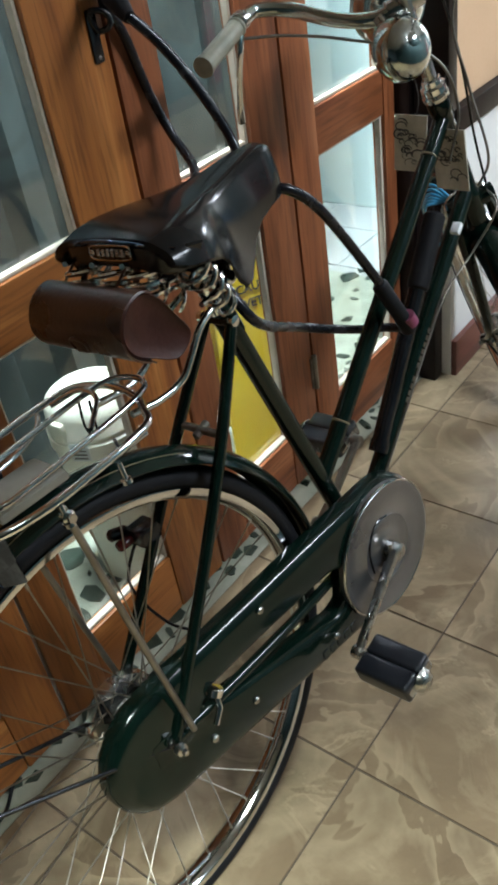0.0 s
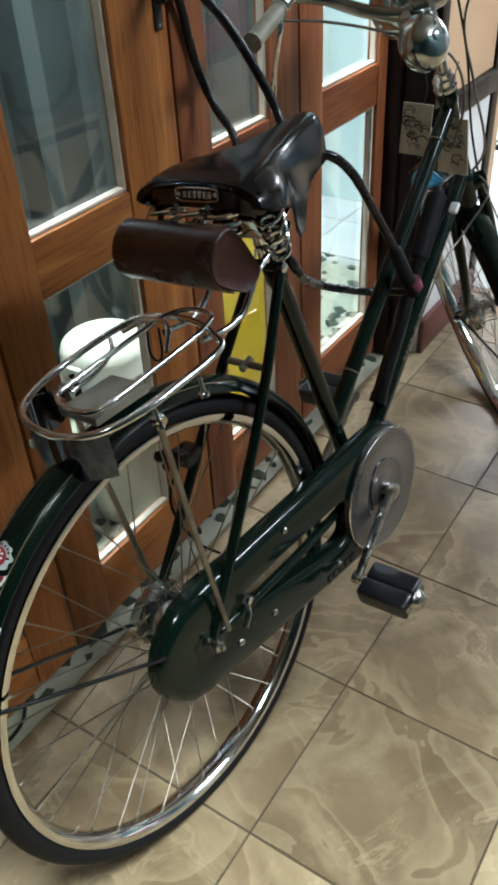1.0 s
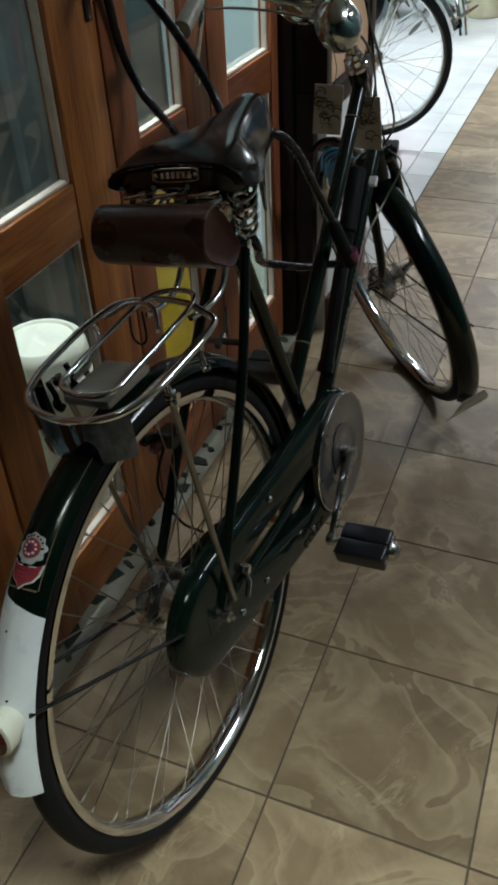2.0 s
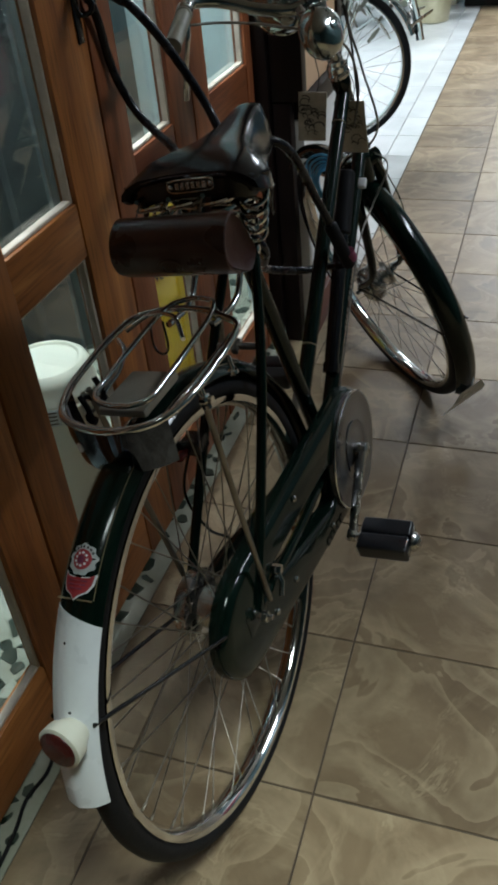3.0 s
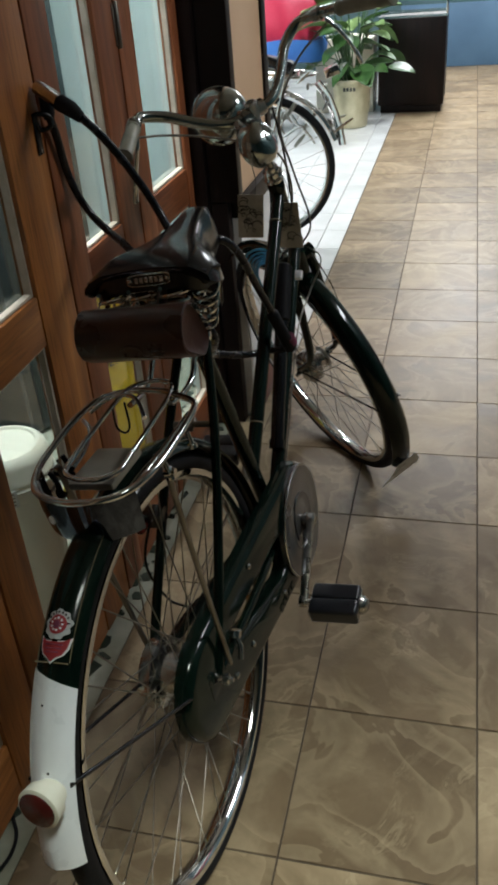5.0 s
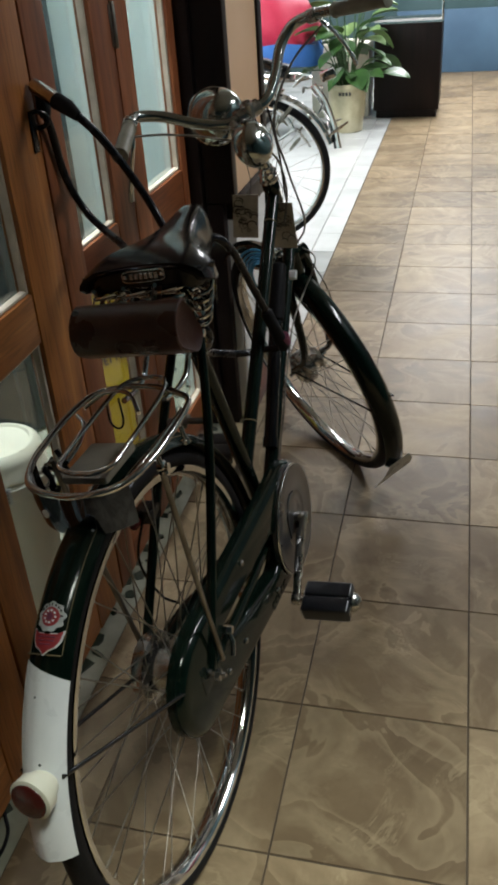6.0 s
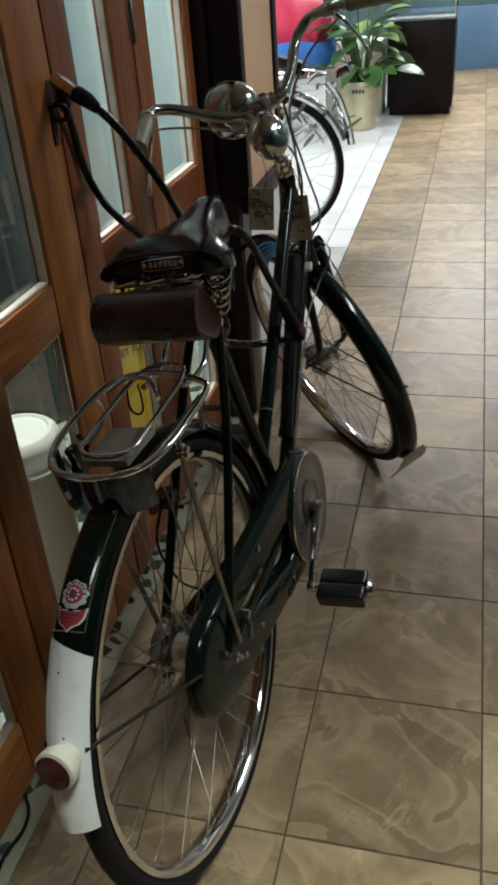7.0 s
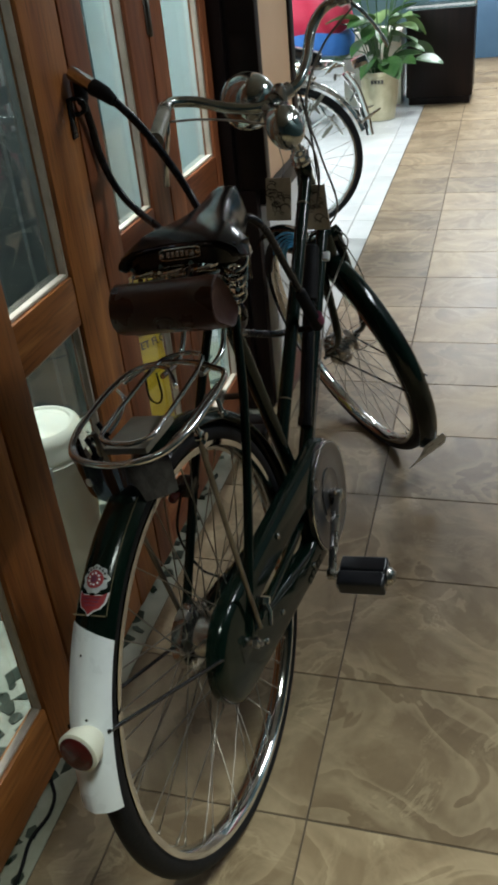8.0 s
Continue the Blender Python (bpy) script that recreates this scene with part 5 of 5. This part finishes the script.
M_CURTAIN = surf("curtain_cloth", (0.018, 0.025, 0.024), (0.04, 0.05, 0.047), 0.8, scale=6, fine=200, bump=0.3)
part("cloth", loft(rows), M_CURTAIN, cloth)
part("rod", sweep([V((0, -1.25, 2.52)), V((0, 1.06, 2.52))], 0.012, 12), M_DULL, cloth)

wire = thing("floor_cable", EYE4, "thin black electric cable lying on the mosaic floor", "cable")
part("cable", sweep(spline([V((-0.455, -0.62, 0.002)), V((-0.458, -0.36, 0.002)), V((-0.464, -0.21, 0.002)), V((-0.476, -0.14, 0.002)), V((-0.466, -0.08, 0.002)), V((-0.485, -0.03, 0.003)), V((-0.56, 0.02, 0.002)), V((-0.75, -0.1, 0.002))], 8), 0.0035, 8), M_RUBBER, wire)

# ---- the bay beyond ----
other = thing("parked_bicycle", pose(-0.69, 3.2, 0.05, 0, 0, -82), "second bicycle parked across the white floor", "bicycle")
W2 = V((0, 0, 0.34))
w2 = wheel("wheel", W2, EYE4, other, "narrow black tyre on a bright rim", 28, R=0.338, phase=0.05)
g2 = mudguard("mudguard", W2, 20, 120, EYE4, other, M_CHROME, radius=0.372, label="chromed mudguard")
for s in (-1, 1):
    rod("fork_blade", [V((s * 0.05, 0, 0.34)), V((s * 0.045, -0.08, 0.55)), V((s * 0.035, -0.17, 0.76))], 0.01, M_BLACK, other)
    rod("rack_stay", [V((s * 0.06, 0.0, 0.345)), V((s * 0.08, 0.1, 0.58))], 0.004, M_CHROME, other)
rod("head_tube", [V((0, -0.165, 0.72)), V((0, -0.215, 0.92))], 0.018, M_BLACK, other)
rod("frame_tube", [V((0, -0.19, 0.84)), V((0, -0.72, 0.42))], 0.015, M_BLACK, other)
rod("frame_tube", [V((0, -0.2, 0.88)), V((0, -0.68, 0.72))], 0.014, M_BLACK, other)
rk = part("front_rack", sweep(spline([V((-0.1, -0.08, 0.76)), V((-0.11, 0.17, 0.76)), V((0, 0.26, 0.76)), V((0.11, 0.17, 0.76)), V((0.1, -0.08, 0.76))], 6), 0.006, 10), M_CHROME, other, "chromed front rack with folded fittings")
for i in range(6):
    x = -0.085 + 0.034 * i
    part("rack_bar", sweep([V((x, -0.08, 0.762)), V((x, 0.22 - abs(x) * 0.5, 0.762))], 0.004, 8), M_CHROME, rk)
for i in range(4):
    part("rack_bar", sweep([V((-0.1, -0.06 + 0.08 * i, 0.764)), V((0.1, -0.06 + 0.08 * i, 0.764))], 0.004, 8), M_CHROME, rk)
random.seed(4)
for i in range(26):
    a = V((random.uniform(-0.1, 0.1), random.uniform(0.06, 0.34), random.uniform(0.5, 0.76)))
    b = a + V((random.uniform(-0.06, 0.06), random.uniform(-0.1, 0.1), random.uniform(-0.1, 0.1)))
    part("folded_fitting", sweep([a, a.lerp(b, 0.5), b], [0.006, 0.011, 0.006], 8, flat=0.5), (M_STEEL, M_DULL, M_CHROME)[i % 3], rk)
part("lamp_block", moved(box((-0.035, -0.035, -0.02), (0.035, 0.035, 0.02), 0.006), Matrix.Translation((0.0, 0.33, 0.765)) @ Matrix.Rotation(radians(20), 4, "X")), M_CHROME, rk)
part("black_pad", moved(box((-0.05, -0.1, -0.022), (0.05, 0.1, 0.022), 0.014, seg=3), Matrix.Translation((-0.02, 0.06, 0.815)) @ Matrix.Rotation(radians(-16), 4, "X")), M_BLACK, rk, "black padded block on the rack")
part("tail_blade", sweep(spline([V((0, 0.26, 0.72)), V((0, 0.31, 0.65)), V((0, 0.35, 0.54)), V((0, 0.372, 0.44))], 6), 0.026, 12, flat=0.3), M_CHROME, other, "bright mudguard end")
for s in (-1, 1):
    rod("rack_stay", [V((s * 0.065, 0.0, 0.345)), V((s * 0.1, 0.12, 0.76))], 0.004, M_CHROME, other)
chock = thing("wheel_chock", pose(-0.60, 3.14, 0, 0, 0, 8), "small black rubber wheel chock on white tiles", "chock")
part("block", box((-0.055, -0.05, 0.0), (0.055, 0.05, 0.05), 0.01), M_RUBBER, chock)

pot = thing("potted_plant", pose(-0.65, 6.22, 0) @ Matrix.Scale(0.86, 4), "broad-leaved plant in a cream glazed pot", "plant")
part("pot", lathe([(0.13, 0.0), (0.14, 0.006), (0.165, 0.2), (0.175, 0.38), (0.182, 0.385), (0.182, 0.42), (0.172, 0.422), (0.165, 0.39)], (0, 0, 0), (0, 0, 1), 40), M_POT, pot, "cream glazed pot")
part("soil", lathe([(0.166, 0.37), (0.15, 0.385), (0.0, 0.392)], (0, 0, 0), (0, 0, 1), 30), M_SOIL, pot)
for i in range(4):
    part("pot_mark", moved(box((-0.011, -0.002, -0.016), (0.011, 0.002, 0.016), 0.001), pose(-0.045 + 0.03 * i, -0.1785 + abs(i - 1.5) * 0.002, 0.345)), M_INK, pot)


def leaf_mesh(l, w, droop):
    rows = []
    for k in range(9):
        t = k / 8
        hw = w * math.sin(math.pi * min(1, t * 0.92 + 0.06)) ** 0.8
        z = -droop * t * t
        rows.append([V((-hw, l * t, z + 0.16 * hw)), V((-hw * 0.5, l * t, z + 0.03 * hw)), V((0, l * t, z - 0.01)), V((hw * 0.5, l * t, z + 0.03 * hw)), V((hw, l * t, z + 0.16 * hw)), V((hw, l * t, z + 0.16 * hw - 0.002)), V((0, l * t, z - 0.013)), V((-hw, l * t, z + 0.16 * hw - 0.002))])
    return loft(rows)


random.seed(11)
for i in range(46):
    a, tilt = i * 137.5 + random.uniform(-20, 20), random.uniform(18, 70)
    hgt = random.uniform(0.08, 0.5) if i % 3 else random.uniform(0.4, 0.72)
    out = V((math.cos(radians(a)), math.sin(radians(a)), 0))
    base, tip = V((0, 0, 0.38)) + out * random.uniform(0, 0.07), V((0, 0, 0.38 + hgt)) + out * random.uniform(0.08, 0.34) * (1.1 - hgt * 0.6)
    part("stalk", sweep(spline([base, base.lerp(tip, 0.5) + V((0, 0, 0.06)), tip], 5), 0.006, 6), M_LEAF, pot)
    lf = leaf_mesh(random.uniform(0.2, 0.34), random.uniform(0.05, 0.105), random.uniform(0.04, 0.14))
    part("leaf", moved(lf, Matrix.Translation(tip) @ pose(0, 0, 0, tilt - 36, random.uniform(-25, 25), a - 90)), M_LEAF_PALE if i % 3 == 0 else M_LEAF, pot)

cb = thing("display_cabinet", pose(-0.16, 6.95, 0), "dark wooden cabinet with a glass top", "cabinet")
part("body", box((-0.33, -0.24, 0.06), (0.21, 0.3, 0.72), 0.006), M_POST, cb)
part("plinth", box((-0.31, -0.22, 0.0), (0.19, 0.28, 0.058), 0.003), M_POST, cb)
part("glass_top", box((-0.335, -0.245, 0.722), (0.215, 0.305, 0.735), 0.002), M_GLASS, cb, "glass top")
part("trim_bar", box((0.2, -0.25, 0.737), (0.218, 0.3, 0.9), 0.003), M_CHROME, cb)
wb = thing("white_carton", pose(-0.78, 7.0, 0), "plain cream carton beside the cabinet", "box")
part("carton", box((-0.25, -0.2, 0), (0.24, 0.2, 0.58), 0.006), M_CREAM, wb)
part("carton_tape", box((-0.03, -0.201, 0.578), (0.03, 0.2, 0.584), 0.001), M_GRIP, wb)

tarp = thing("covered_motorcycle", pose(-1.5, 6.2, 0), "motorcycle under a red and blue tarpaulin", "motorcycle")


def drape(z0, z1, mat, nm):
    rows = []
    for k in range(9):
        t = k / 8
        z = z0 + (z1 - z0) * t
        row = []
        for j in range(40):
            a = 2 * math.pi * j / 40
            r = 1 - 0.55 * t ** 2.2 + 0.05 * math.sin(a * 7 + k * 0.4) * (1 - t) + 0.03 * math.sin(a * 3)
            row.append(V((0.62 * r * math.cos(a), 0.5 * r * math.sin(a), z + 0.03 * math.sin(a * 5 + k))))
        rows.append(row)
    return part(nm, loft(rows), mat, tarp)


drape(0.66, 1.25, M_TARP, "red_sheet")
rows = [[V((0.64 * math.cos(2 * math.pi * j / 40) * q, 0.52 * math.sin(2 * math.pi * j / 40) * q, z + 0.02 * math.sin(2 * math.pi * j / 8))) for j in range(40)] for q, z in ((1.0, 0.68), (1.04, 0.6), (1.02, 0.53))]
part("blue_hem", loft(rows), M_TARP_BLUE, tarp, "blue hem")
for y in (-0.3, 0.3):
    part("tyre", ring([(0.05 * math.cos(a), 0.05 * math.sin(a)) for a in (2 * math.pi * j / 10 for j in range(10))], (0.1, y * 1.2, 0.3), (1, 0, 0), 0.25, 40), M_RUBBER, tarp)
part("engine", box((-0.1, -0.2, 0.2), (0.3, 0.2, 0.56), 0.04), M_STEEL, tarp)
part("side_panel", box((0.3, -0.3, 0.4), (0.36, 0.05, 0.58), 0.02), M_RED, tarp, "orange-red side panel")


# ---- floor pieces, last ----
def tile_meshes(name, w, h, mat):
    b = 0.0014
    me = bpy.data.meshes.new(name)
    bm = bmesh.new()
    top = [bm.verts.new((x, y, 0)) for x, y in ((b, b), (w - b, b), (w - b, h - b), (b, h - b))]
    low = [bm.verts.new((x, y, -0.0015)) for x, y in ((0.0008, 0.0008), (w - 0.0008, 0.0008), (w - 0.0008, h - 0.0008), (0.0008, h - 0.0008))]
    bot = [bm.verts.new((v.co.x, v.co.y, -0.0058)) for v in low]
    bm.faces.new(top)
    for i in range(4):
        j = (i + 1) % 4
        bm.faces.new((top[i], low[i], low[j], top[j]))
        bm.faces.new((low[i], bot[i], bot[j], low[j]))
    bmesh.ops.recalc_face_normals(bm, faces=bm.faces[:])
    bm.to_mesh(me)
    bm.free()
    me.materials.append(mat)
    return me


J = 0.0018
random.seed(3)
full_tile = tile_meshes("tile", S - J, S - J, M_TILE)
edge_tile = tile_meshes("edge_tile", 0.447 - S - J, S - J, M_TILE)
for ix in range(-1, 6):
    for iy in range(-8, 28):
        if ix > 2 and iy < -5:
            continue
        ob = new("tile", full_tile)
        ob.parent = floor
        ob.location = (ix * S + J / 2, iy * S + J / 2, random.uniform(-0.0004, 0.0003))
for iy in range(-8, 6):
    ob = new("tile", edge_tile)
    ob.parent = floor
    ob.location = (-0.447 + J / 2, iy * S + J / 2, 0)
white_tile = tile_meshes("white_tile", 0.3 - 0.003, 0.3 - 0.003, M_WHITE_TILE)
edge_white = tile_meshes("white_tile", 0.447 - S - 0.003, 0.3 - 0.003, M_WHITE_TILE)
for iy in range(24):
    ob = new("white_tile", edge_white)
    ob.parent = white_floor
    ob.location = (-0.447, 2.0 + iy * 0.3 + 0.0015, 0)
    for ix in range(6):
        ob = new("white_tile", white_tile)
        ob.parent = white_floor
        ob.location = (-0.449 - 0.3 * (ix + 1), 2.0 + iy * 0.3 + 0.0015, 0)
# dark chips of the mosaic
random.seed(8)
bm = bmesh.new()
cells = []
for attempt in range(2600):
    near = random.random() < 0.7
    x, y = (random.uniform(-0.72, -0.452), random.uniform(-0.8, 1.7)) if near else (random.uniform(-1.9, -0.452), random.uniform(-1.2, 2.4))
    r = random.uniform(0.012, 0.05)
    if any((x - a) ** 2 + (y - b) ** 2 < (0.74 * (r + c)) ** 2 for a, b, c in cells) or x + r > -0.451:
        continue
    cells.append((x, y, r))
    n = random.randint(4, 7)
    ph, sq = random.uniform(0, 6.3), random.uniform(0.4, 0.9)
    loop = []
    for k in range(n):
        a = 2 * math.pi * k / n + random.uniform(-0.3, 0.3)
        q = V((r * math.cos(a), r * sq * math.sin(a)))
        q.rotate(Matrix.Rotation(ph, 2))
        loop.append((x + q.x * random.uniform(0.7, 1.1), y + q.y * random.uniform(0.7, 1.1)))
    up = [bm.verts.new((a, b, -0.0015)) for a, b in loop]
    dn = [bm.verts.new((a, b, -0.005)) for a, b in loop]
    bm.faces.new(up)
    for k in range(n):
        bm.faces.new((up[k], dn[k], dn[(k + 1) % n], up[(k + 1) % n]))
chips = part("mosaic_chips", bm, M_SHARD, mosaic_floor, "dark angular marble chips", smooth=False)
chips["kind"] = "stuff"
